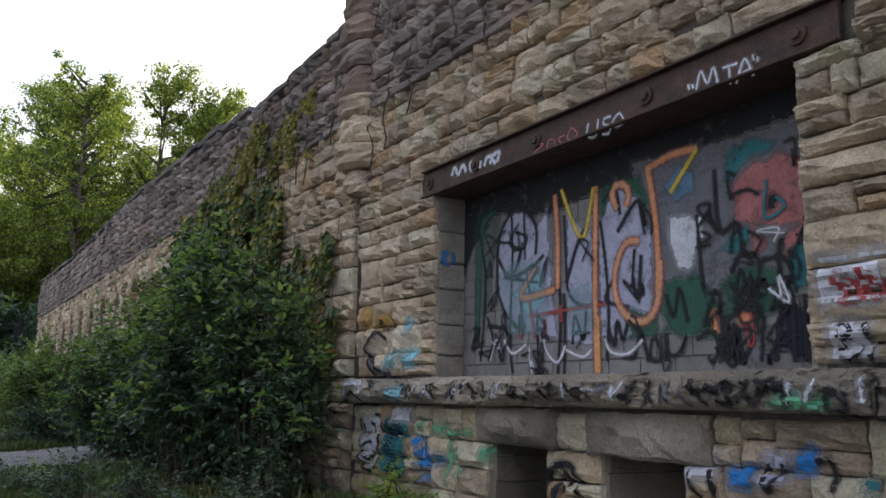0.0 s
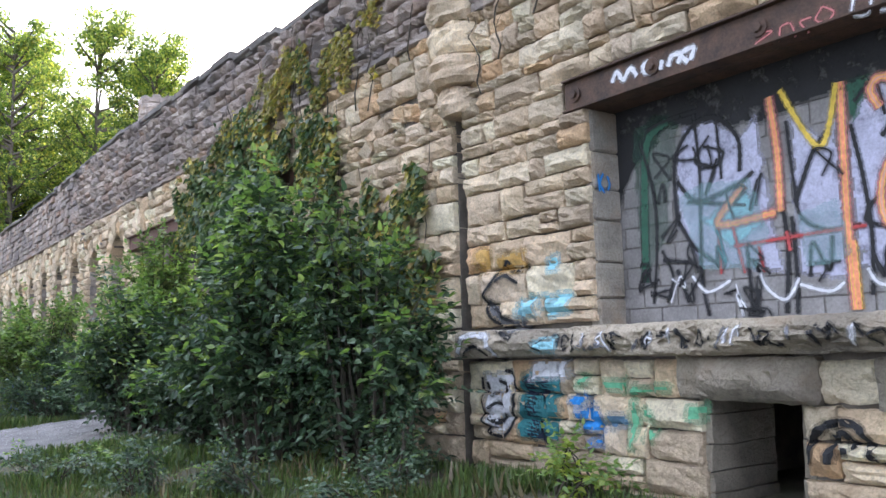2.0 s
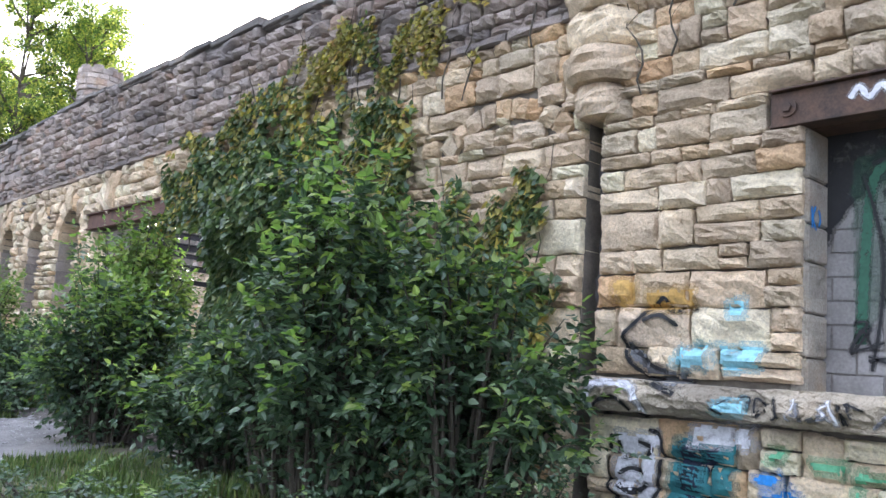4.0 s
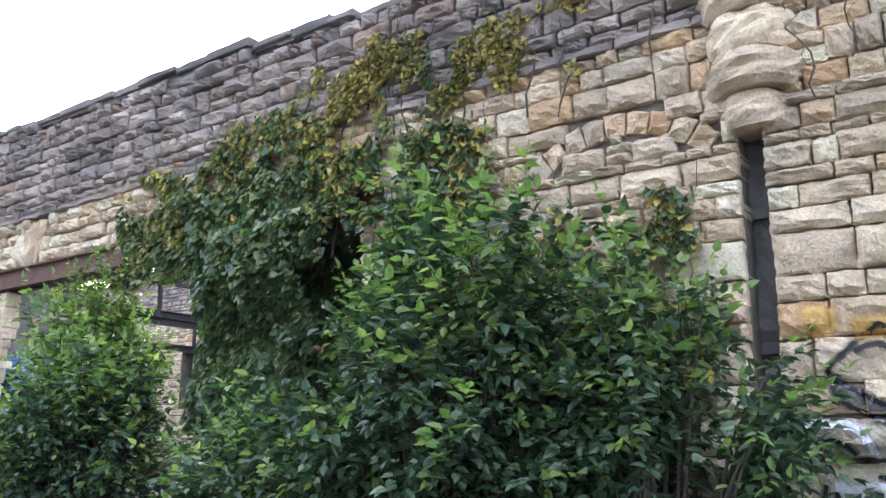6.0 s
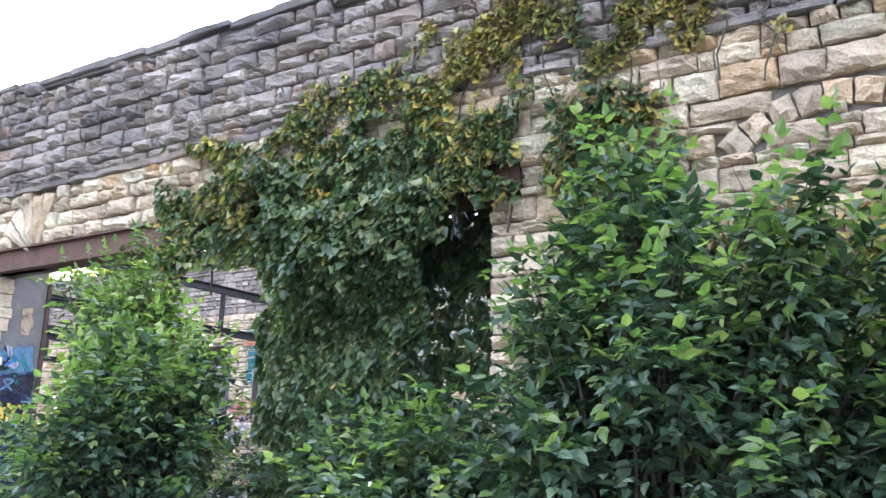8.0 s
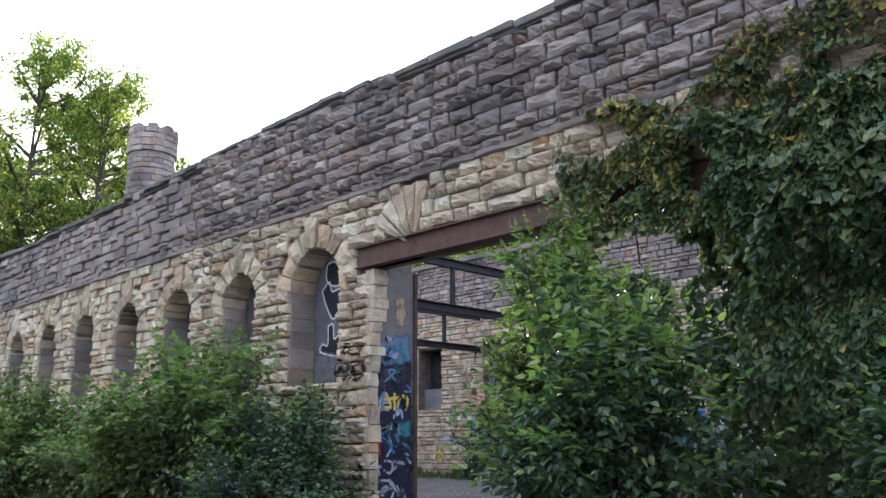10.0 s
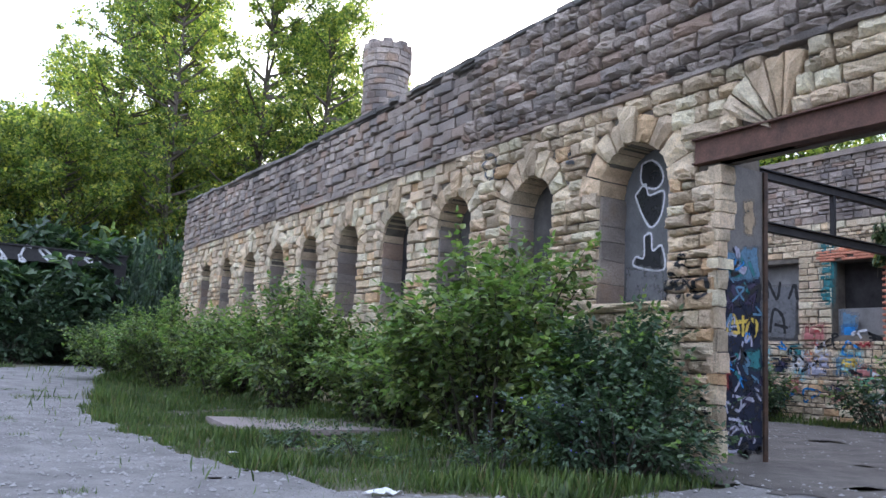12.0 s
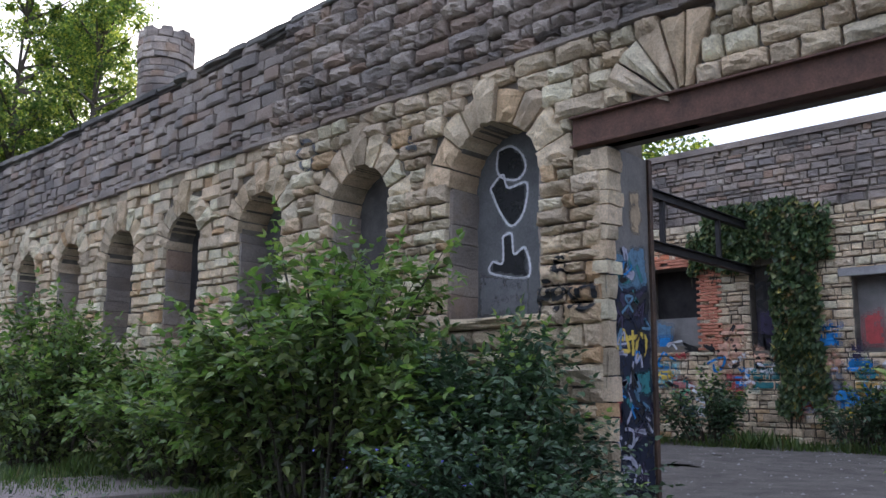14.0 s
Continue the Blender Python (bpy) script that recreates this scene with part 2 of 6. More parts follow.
def tube(bm, pts, r0, r1, sides=6):
    """A tapered tube along points."""
    pts = [Vector(p) for p in pts]
    rings = []
    for i, p in enumerate(pts):
        d = (pts[min(i + 1, len(pts) - 1)] - pts[max(i - 1, 0)]).normalized()
        a = d.orthogonal().normalized()
        b = d.cross(a)
        r = r0 + (r1 - r0) * i / (len(pts) - 1)
        rings.append([bm.verts.new(p + r * (math.cos(q) * a + math.sin(q) * b)) for q in [2 * math.pi * k / sides for k in range(sides)]])
    for u, v in zip(rings, rings[1:]):
        a0 = min(range(sides), key=lambda k: (v[k].co - u[0].co).length)
        for k in range(sides):
            bm.faces.new((u[k], u[(k + 1) % sides], v[(k + 1 + a0) % sides], v[(k + a0) % sides]))
    bm.faces.new(rings[-1])
    bm.faces.new(rings[0][::-1])


class Heap:
    """Gathers copies of small shapes into one mesh."""

    def __init__(self):
        self.v, self.f, self.m, self.k = [], [], [], 0

    def add(self, verts, faces, m=0):
        self.v.append(np.asarray(verts, float))
        self.f.extend(tuple(i + self.k for i in f) for f in faces)
        self.m.extend([m] * len(faces))
        self.k += len(verts)

    def mesh(self, name, materials, smooth=False):
        me = mesh_from(name, np.concatenate(self.v), self.f, materials, smooth)
        me.polygons.foreach_set("material_index", self.m)
        return me


# ---- stones ----
def unit_stone(seed, us, vs, rough):
    """A rock-faced block of unit width (y) and height (z); its face looks to -x, its back is at x = 0.3."""
    rng = random.Random(seed)
    verts, faces = [], []
    nu, nv = len(us), len(vs)
    corner = [[(rng.uniform(-.025, .025), rng.uniform(-.06, .06)) for _ in range(2)] for _ in range(2)]
    tilt_y, tilt_z = rng.uniform(-.025, .025), rng.uniform(-.025, .025)
    for j, v in enumerate(vs):
        for i, u in enumerate(us):
            du = sum(corner[a][b][0] * (u if a else 1 - u) * (v if b else 1 - v) for a in (0, 1) for b in (0, 1))
            dv = sum(corner[a][b][1] * (u if a else 1 - u) * (v if b else 1 - v) for a in (0, 1) for b in (0, 1))
            edge = i in (0, nu - 1) or j in (0, nv - 1)
            swell = min(1, 5 * min(u, 1 - u)) * min(1, 3.5 * min(v, 1 - v))
            lump = .75 + .9 * noise.noise((u * 2.2, v * 1.6, seed * 3.1)) + .45 * noise.noise((u * 6, v * 4, seed * 1.7)) + rng.uniform(-.22, .22)
            x = rng.uniform(-.016, .016) if edge else -rough * (.25 + .75 * swell) * max(.1, lump) + tilt_y * (u - .5) + tilt_z * (v - .5)
            jitter = 0 if edge else .025
            verts.append((x, u - .5 + du + rng.uniform(-jitter, jitter) + (rng.uniform(-.014, .012) * (1 if u > .5 else -1) if edge else 0), v - .5 + dv + rng.uniform(-jitter, jitter) + (rng.uniform(-.034, .026) * (1 if v > .5 else -1) if edge else 0)))
    for j in range(nv - 1):
        for i in range(nu - 1):
            a = j * nu + i
            faces.append((a, a + nu, a + nu + 1, a + 1))
    rim = [i for i in range(nu)] + [j * nu + nu - 1 for j in range(1, nv)] + [(nv - 1) * nu + i for i in range(nu - 2, -1, -1)] + [j * nu for j in range(nv - 2, 0, -1)]
    k = len(verts)
    for r in rim:
        verts.append((.3, verts[r][1], verts[r][2]))
    for a in range(len(rim)):
        b = (a + 1) % len(rim)
        faces.append((rim[a], rim[b], k + b, k + a))
    return np.array(verts), faces


FINE = [unit_stone(s, [0, .05, .17, .34, .5, .66, .83, .95, 1], [0, .1, .3, .5, .7, .9, 1], .075) for s in range(32)]
COARSE = [unit_stone(100 + s, [0, .07, .5, .93, 1], [0, .15, .85, 1], .05) for s in range(16)]


def subtract(a, b, gaps):
    """The stretches of a..b that no gap covers."""
    out, at = [], a
    for g0, g1 in sorted(gaps):
        if g1 <= at or g0 >= b:
            continue
        if g0 > at:
            out.append((at, g0))
        at = max(at, g1)
    if at < b:
        out.append((at, b))
    return out


def courses(y0, y1, z0, z1, gaps_at, seed, low=.13, high=.36, wide=(.2, .74), breaks=()):
    """Squared rubble in uneven courses: rectangles (ya, yb, za, zb) clear of gaps_at(za, zb)."""
    rng = random.Random(seed)
    out, z = [], z0
    while z < z1 - .05:
        h = min(rng.uniform(low, high), z1 - z)
        if z1 - z - h < low * .7:
            h = z1 - z
        for level in breaks:
            if z + .04 < level < z + h:
                h = level - z
        for a, b in subtract(y0, y1, gaps_at(z, z + h)):
            y = a
            while y < b - .02:
                w = rng.uniform(*wide) * (0.75 if h < .2 else 1)
                if b - y - w < .2:
                    w = b - y
                if h > .25 and rng.random() < .36:
                    c = z + h * rng.uniform(.4, .6)
                    out += [(y, y + w, z, c), (y, y + w, c, z + h)]
                elif rng.random() < .22 and w > .45:
                    q = y + w * rng.uniform(.35, .65)
                    c = z + h * .5
                    out += [(y, q, z, z + h), (q, y + w, z, c), (q, y + w, c, z + h)]
                else:
                    out.append((y, y + w, z, z + h))
                y += w
        z += h
    return out


# ---- ground ----
def smooth(a, b, t):
    t = min(1, max(0, (t - a) / (b - a)))
    return t * t * (3 - 2 * t)


def ground_z(x, y):
    dip = smooth(4.9, 1.2, x) * smooth(52, 38, y)
    z = 0.05 - 0.22 * dip + 0.25 * smooth(45, 75, y) * smooth(20, 0, x)
    return z + 0.03 * noise.noise((x * .5, y * .5, 3)) if abs(x) < 60 and abs(y) < 120 else z


def sheet(name, xs, ys, material, keep=None, lift=0.0):
    verts, faces, index = [], [], {}
    for j, y in enumerate(ys):
        for i, x in enumerate(xs):
            index[i, j] = len(verts)
            verts.append((x, y, ground_z(x, y) + lift + (0.012 * noise.noise((x * 1.7, y * 1.7, 1)) if keep else 0)))
    for j in range(len(ys) - 1):
        for i in range(len(xs) - 1):
            if keep is None or keep((xs[i] + xs[i + 1]) / 2, (ys[j] + ys[j + 1]) / 2):
                faces.append((index[i, j], index[i + 1, j], index[i + 1, j + 1], index[i, j + 1]))
    return mesh_from(name, verts, faces, material, True)


far_steps = [-1500, -600, -250, -120, -60]
xs = far_steps + [-30 + .9 * i for i in range(78)] + [-v for v in far_steps[::-1]]
ys = far_steps + [-20 + .9 * i for i in range(120)] + [130, 250, 600, 1500]
tagged(new("ground", sheet("ground", xs, ys, SOIL)), "patchy soil ground with grass and weeds", "ground", kind="structure")


def road_edge(y):
    """The side of the gravel towards the building, as x at y."""
    pts = ((-20, -.2), (6, .0), (13, .2), (15, .5), (17.3, 1.3), (18.6, 5.0), (22.6, 5.0), (23.2, 1.9), (24.2, .6), (26, .0), (28, -.45), (33, -.35), (38, .25), (45, 1.6), (53, 3.5), (58, 7.0), (64, 22.0), (66, 30.0))
    for (a, u), (b, v) in zip(pts, pts[1:]):
        if a <= y <= b:
            return u + (v - u) * (y - a) / (b - a)
    return -50


def edge_wobble(x, y):
    return .45 * noise.noise((x * .9, y * .9, 7)) + .25 * noise.noise((x * 3, y * 3, 5)) + .12 * noise.noise((x * 7, y * 7, 5))


def bare(x, y):
    return noise.noise((x * .7, y * .7, 11)) + .4 * noise.noise((x * 2.5, y * 2.5, 2)) < .72


def in_hall(x, y):
    return (6.2 < x < 18 and 12 < y < 50 or 4.1 + edge_wobble(x, y) * .6 < x < 6.4 and 16.0 < y < 24.3) and bare(x, y)


def on_track(x, y):
    w = edge_wobble(x, y)
    return x < min(road_edge(y) + w, 4.3 + w) and (y < 45 or x > -6 + (y - 45) * .55 + w * 2) and x > -9 + w and bare(x, y)


def on_road(x, y):
    return on_track(x, y) or in_hall(x, y)


tagged(new("road", sheet("road", [-10 + .13 * i for i in range(250)], [-12 + .16 * i for i in range(490)], GRAVEL, on_track, .03)),
       "pale worn gravel track with bare patches", "road", kind="structure")
tagged(new("floor", sheet("floor", [3.2 + .22 * i for i in range(68)], [12 + .24 * i for i in range(160)], DIRT, in_hall, .04)),
       "packed brown dirt floor of the roofless hall", "floor", kind="structure")

# ---- front wall ----
X = 5.2
WIN_Y = [25.57 + 2.38 * i for i in range(10)]
SILL, SPRING = 2.1, 3.75
WALL_END, WALL_START = 50.3, -5.0


def half_of(c):
    """Half the width of the arched window at c: the one by the doorway is the widest."""
    return .70 if c < 26 else .60


BIG = (4.05, 8.74, 1.5, 3.6)
DOOR = (15.32, 24.05, -.3, 3.88)
HOLES = [(6.74, 7.62, -.3, .9), (5.12, 6.02, -.3, .87)]
CHASE = (10.68, 10.90, -.3, 4.02)
BELT = 5.13


def wall_top(y):
    pts = ((-5, 6.65), (11, 6.62), (14.4, 6.5), (18, 6.8), (22.5, 6.92), (25, 7.02), (28, 7.02), (31, 6.93), (40, 6.85), (50.3, 7.05))
    for (a, u), (b, v) in zip(pts, pts[1:]):
        if a <= y <= b:
            return u + (v - u) * (y - a) / (b - a)
    return 7.0


RECTS = [BIG, DOOR, CHASE] + HOLES
wall_front = tagged(new("wall_front"), "long ruined limestone block wall with arched windows and graffiti", "wall", kind="structure")
bm = bmesh.new()
cuts = sorted({WALL_START, WALL_END, *(v for r in RECTS for v in r[:2]), *(c + s * half_of(c) for c in WIN_Y for s in (-1, 1)), *range(-3, 50, 2)})
for a, b in zip(cuts, cuts[1:]):
    mid = (a + b) / 2
    holes = [(r[2], r[3]) for r in RECTS if r[0] < mid < r[1]] + [(SILL, SPRING + half_of(c)) for c in WIN_Y if abs(c - mid) < half_of(c)]
    for z0, z1 in subtract(-.4, wall_top(mid) - .08, holes):
        thick = .34 if DOOR[0] < mid < DOOR[1] and z0 > 3 else .85
        box(bm, X + .065, X + thick, a, b, z0, z1)
for c in WIN_Y:
    WIN_HALF = half_of(c)
    CROWN = SPRING + WIN_HALF
    arc = [(c + WIN_HALF * math.cos(q), SPRING + WIN_HALF * math.sin(q)) for q in [math.pi * k / 16 for k in range(17)]]
    for side, pts in ((1, arc[:9]), (-1, arc[8:])):
        for p, q in zip(pts, pts[1:]):
            quad = [p, q, (q[0], CROWN), (p[0], CROWN)]
            f = [bm.verts.new((X + .065, *v)) for v in quad]
            g = [bm.verts.new((X + .85, *v)) for v in quad]
            bm.faces.new(f)
            bm.faces.new(g[::-1])
            bm.faces.new((f[0], g[0], g[1], f[1]))
part("wall_core", bm, MORTAR, wall_front)
_z = -.3
for _k in range(11):                            # dark filling at the back of the chase
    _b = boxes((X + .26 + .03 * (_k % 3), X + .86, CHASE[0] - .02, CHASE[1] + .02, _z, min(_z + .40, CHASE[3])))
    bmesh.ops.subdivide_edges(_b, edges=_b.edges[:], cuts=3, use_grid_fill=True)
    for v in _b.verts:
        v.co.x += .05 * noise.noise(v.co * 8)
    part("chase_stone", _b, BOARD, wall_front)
    _z += .395


def arch_gap(c, za, zb, ring=.42):
    WIN_HALF = half_of(c)
    z = za * .5 + zb * .5
    if zb < SILL + .02 or z > SPRING + WIN_HALF + ring:
        return None
    r = WIN_HALF + ring
    half = WIN_HALF if z < SPRING else math.sqrt(max(0, r * r - (z - SPRING) ** 2))
    return (c - half, c + half) if half > 0.05 else None


RELIEF = (12.05, 3.0, 1.45)


def gaps_at(za, zb):
    out = [(r[0], r[1]) for r in RECTS if za < r[3] - .03 and zb > r[2] + .03]
    out += [g for g in (arch_gap(c, za, zb) for c in WIN_Y) if g]
    z = (za + zb) / 2
    d = z - 4.05
    if .2 < d < .97:
        out.append((23.05 - .364 * d, 23.05 + min(math.sqrt(.96 - d * d), d / .466)))
    if za < 4.23 and zb > 3.89:
        out.append((15.0, 24.42))
    if za < 3.91 and zb > 3.59:
        out.append((3.6, 9.05))
    if .88 < z < 1.26:
        out += [(4.85, 6.15), (6.6, 7.82)]
    if 1.22 < z < 1.5:
        out.append((-5, 10.7))
    d = z - RELIEF[1]
    if z > 4.0 and d < RELIEF[2]:
        half = math.sqrt(RELIEF[2] ** 2 - d * d)
        inner = math.sqrt(max(0, (RELIEF[2] - .26) ** 2 - d * d))
        out += [(RELIEF[0] - half, RELIEF[0] - inner), (RELIEF[0] + inner, RELIEF[0] + half)]
    return out


STONES = []                                     # (ya, yb, za, zb, x, material index)
for ya, yb, za, zb in courses(WALL_START, 17.6, -.1, BELT - .02, gaps_at, 3, breaks=(3.58, 3.92, 4.24)) + courses(17.6, WALL_END, -.1, BELT - .02, gaps_at, 6, .1, .25, (.2, .62), (4.24,)):
    STONES.append((ya, yb, za, zb, X, 0))
_rng = random.Random(5)
for ya, yb, za, zb in courses(WALL_START, WALL_END, BELT + .02, 7.3, lambda a, b: [], 4, .12, .25, (.22, .72)):
    if zb < wall_top((ya + yb) / 2) + _rng.uniform(-.02, .06):
        STONES.append((ya, yb, za, zb, X - .05, 1))

SKIN_V, SKIN_F, BACK_V, BACK_F = [], [], [], []


def skin(v, f, vs=SKIN_V, fs=SKIN_F):
    k = len(vs)
    vs.extend(map(tuple, v))
    fs.extend(tuple(i + k for i in q) for q in f)


_rng = random.Random(8)
UNIT_MESH = [[mesh_from("stone", v, f, m_) for v, f in FINE] for m_ in (STONE, WEATHERED)]
heaps = {"near": Heap(), "far": Heap()}
single = []
for ya, yb, za, zb, x, mi in STONES:
    w, h = yb - ya - _rng.uniform(.004, .02), zb - za - _rng.uniform(.002, .016)
    if w < .06 or h < .05:
        continue
    far_end = (ya + yb) / 2 > 17.6                # the far half is more ragged, with wider joints
    if far_end or mi:
        w, h = w - _rng.uniform(.006, .024), h - _rng.uniform(.004, .022)
    c = Vector((x + (_rng.uniform(-.05, .03) if far_end else _rng.uniform(-.03, .02)), (ya + yb) / 2, (za + zb) / 2))
    fine = c.y < 30
    pieces = FINE if fine else COARSE
    s = _rng.randrange(len(pieces))
    v, f = pieces[s]
    if c.z < 5 and (2.5 < c.y < 11.5 or 23.5 < c.y < 30):
        skin(v * (1, w, h) + np.array(c), f)
    if 5.5 < c.y < 15.2 and .0 < c.z < 4.6 and len(single) < 300:
        single.append((c, w, h, mi, s))
        continue
    heaps["near" if fine else "far"].add(v * (1, w, h) + np.array(c), f, mi)
for k, hp in heaps.items():
    ob = part("stonework", hp.mesh("stonework", [STONE, WEATHERED]), None, wall_front)
    tagged(ob, kind="stuff")
stone_obs = []
for c, w, h, mi, s in single:
    ob = part("stone", UNIT_MESH[mi][s], None, wall_front)
    ob.location, ob.scale = c, (1, w, h)
    stone_obs.append(ob)


def wedge(heap, c, z0, a0, a1, r0, r1, x, rng, depth=.32):
    """An arch stone between two angles and two radii, with a rough face."""
    g = .012
    verts, faces = [], []
    n, m = 3, 4
    for j in range(m + 1):
        for i in range(n + 1):
            t, s = i / n, j / m
            q = a0 + (a1 - a0) * t
            r = r0 + g + (r1 - r0 - 2 * g) * s + rng.uniform(-.018, .012)
            sh = g / max(r, .1) * (1 - 2 * t) * rng.uniform(.4, 1.8)
            edge = i in (0, n) or j in (0, m)
            verts.append((x + (rng.uniform(-.01, .008) if edge else -rng.uniform(.0, .1)), c + r * math.cos(q + sh), z0 + r * math.sin(q + sh)))
    for j in range(m):
        for i in range(n):
            a = j * (n + 1) + i
            faces.append((a, a + 1, a + n + 2, a + n + 1))
    rim = list(range(n + 1)) + [j * (n + 1) + n for j in range(1, m + 1)] + [m * (n + 1) + i for i in range(n - 1, -1, -1)] + [j * (n + 1) for j in range(m - 1, 0, -1)]
    k = len(verts)
    verts += [(x + depth, verts[r][1], verts[r][2]) for r in rim]
    faces += [(rim[a], k + a, k + (a + 1) % len(rim), rim[(a + 1) % len(rim)]) for a in range(len(rim))]
    heap.add(verts, faces)


_rng = random.Random(12)
for i, c in enumerate(WIN_Y):
    WIN_HALF = half_of(c)
    joints = [0] + sorted(math.pi * (k + _rng.uniform(-.22, .22)) / 9 for k in range(1, 9)) + [math.pi]
    for k in range(9):
        hp = Heap()
        a0, a1 = joints[k], joints[k + 1]
        wedge(hp, c, SPRING, a0, a1, WIN_HALF - .02, WIN_HALF + (.62 if k == 4 else .42) * _rng.uniform(.75, 1.2), X - .0 + _rng.uniform(-.03, .015) - (.04 if k == 4 else 0), _rng, .6)
        part("arch_stone", hp.mesh("arch_stone", [STONE]), None, wall_front)
for k in range(9):
    hp = Heap()
    q = radians(45 + 10 * k)
    wedge(hp, RELIEF[0], RELIEF[1], q, q + radians(10), RELIEF[2] - .25, RELIEF[2], X, _rng)
    part("arch_stone", hp.mesh("arch_stone", [STONE]), None, wall_front)
for k in range(5):                              # fan of upright stones over the doorway's corner
    hp = Heap()
    q0, q1 = radians(110 - 17 * k), radians(110 - 17 * (k + 1))
    wedge(hp, 23.05, 4.05, q1, q0, .2, .99 + _rng.uniform(-.02, .03), X - .05, _rng)
    part("arch_stone", hp.mesh("arch_stone", [STONE]), None, wall_front)

# string course and coping
_rng = random.Random(21)
hp = Heap()
y = WALL_START
while y < WALL_END:
    w = min(_rng.uniform(.5, 1.1), WALL_END - y)
    v, f = COARSE[_rng.randrange(16)]
    hp.add(v * (1, w - .01, .1) + np.array((X - .07 + _rng.uniform(-.012, .012), y + w / 2, BELT)), f)
    y += w
tagged(part("string_course", hp.mesh("string_course", [WEATHERED]), None, wall_front, "dark projecting stone string course"), kind="stuff")
hp = Heap()
y = WALL_START
while y < WALL_END:
    w = min(_rng.uniform(.45, 1.0), WALL_END - y)
    h = _rng.uniform(.08, .13)
    v, f = COARSE[_rng.randrange(16)]
    b = v * (1, w - .01, h) + np.array((X - .09 + _rng.uniform(-.03, .03), y + w / 2, wall_top(y + w / 2) + h / 2 - .06 + _rng.uniform(-.015, .015)))
    b[b[:, 0] > X + .15, 0] = X + .38
    hp.add(b, [*f])
    k = len(v)
    y += w
tagged(part("coping", hp.mesh("coping", [COPING]), None, wall_front, "dark weathered stone coping"), kind="stuff")
bm = bmesh.new()
for k in range(110):
    a = WALL_START + .5 * k
    box(bm, X - .02, X + (.4 if 15 < a < 24 else .86), a, min(a + .5, WALL_END), wall_top(a + .25) - .1, wall_top(a + .25) + .02)
part("wall_cap", bm, COPING, wall_front)

# round pier over the chase, in rough drums
z = 3.98
while z < 7.5:
    h = _rng.uniform(.26, .42)
    bm = bmesh.new()
    rr = .34 + (.05 if z > 4.3 else .0) + _rng.uniform(-.025, .04)
    sides, levels = 20, 6
    rings = []
    for j in range(levels + 1):
        t = j / levels
        r = rr * (.84 + .16 * math.sin(math.pi * t) ** .4) * (.9 if z < 4.2 else 1)
        rings.append([bm.verts.new((X + .06 + (r + .06 * noise.noise((k * .55, j * .9, z * 3)) + .035 * noise.noise((k * 1.7, j * 1.9, z * 5))) * math.cos(2 * math.pi * k / sides),
                                    10.72 + (r + .06 * noise.noise((k * .55, j * .9, z * 3)) + .035 * noise.noise((k * 1.7, j * 1.9, z * 5))) * math.sin(2 * math.pi * k / sides), z + t * (h - .012))) for k in range(sides)])
    for u, v in zip(rings, rings[1:]):
        for k in range(sides):
            bm.faces.new((u[k], u[(k + 1) % sides], v[(k + 1) % sides], v[k]))
    bm.faces.new(rings[-1])
    bm.faces.new(rings[0][::-1])
    part("pier_drum", bm, STONE if z < 5.1 else WEATHERED, wall_front)
    z += h

# ledge under the large opening, lintels over the low openings
ledge = tagged(empty("stone_ledge"), "thick weathered stone ledge with scrawled graffiti", "ledge", kind="structure")
for a, b in ((8.95, 10.72), (7.5, 8.95), (5.35, 7.5), (3.55, 5.35), (1.4, 3.55), (-1.0, 1.4)):
    us = [0, .03] + [.03 + .94 * i / 40 for i in range(1, 40)] + [.97, 1]
    v, f = unit_stone(int(a * 10), us, [0, .06, .15, .26, .38, .5, .62, .74, .85, .94, 1], .13)
    v = v * (1, b - a - .015, .27) + np.array((X - .17, (a + b) / 2, 1.375))
    v[v[:, 0] > X - .0, 0] = X + .4
    hp = Heap()
    hp.add(v, f)
    skin(v, f)
    part("ledge_block", hp.mesh("ledge_block", [LEDGE]), None, ledge)
    bm = boxes((X - .15, X + .45, a + .01, b - .01, 1.25, 1.49))
    part("ledge_bed", bm, LEDGE, ledge)
for a, b in ((6.6, 7.82), (4.85, 6.15)):
    us = [0, .04] + [.04 + .92 * i / 13 for i in range(1, 13)] + [.96, 1]
    v, f = unit_stone(int(a * 10), us, [0, .1, .3, .5, .7, .9, 1], .11)
    hp = Heap()
    hp.add(v * (1, b - a, .35) + np.array((X - .04, (a + b) / 2, 1.05)), f)
    part("lintel", hp.mesh("lintel", [LEDGE]), None, wall_front, "rough stone lintel over a dark low opening")
for r in HOLES:                                 # dark cellar behind
    part("cellar_wall", boxes((X + 3.4, X + 3.5, r[0] - .6, r[1] + .6, -.4, 1.2), (X + .85, X + 3.5, r[0] - .7, r[0] - .6, -.4, 1.2), (X + .85, X + 3.5, r[1] + .6, r[1] + .7, -.4, 1.2), (X + .85, X + 3.5, r[0] - .7, r[1] + .7, 1.0, 1.2)), MORTAR, wall_front)

def under(ob, parent):
    ob.parent = parent
    ob.matrix_parent_inverse = Matrix.Translation(parent.location).inverted()
    return ob


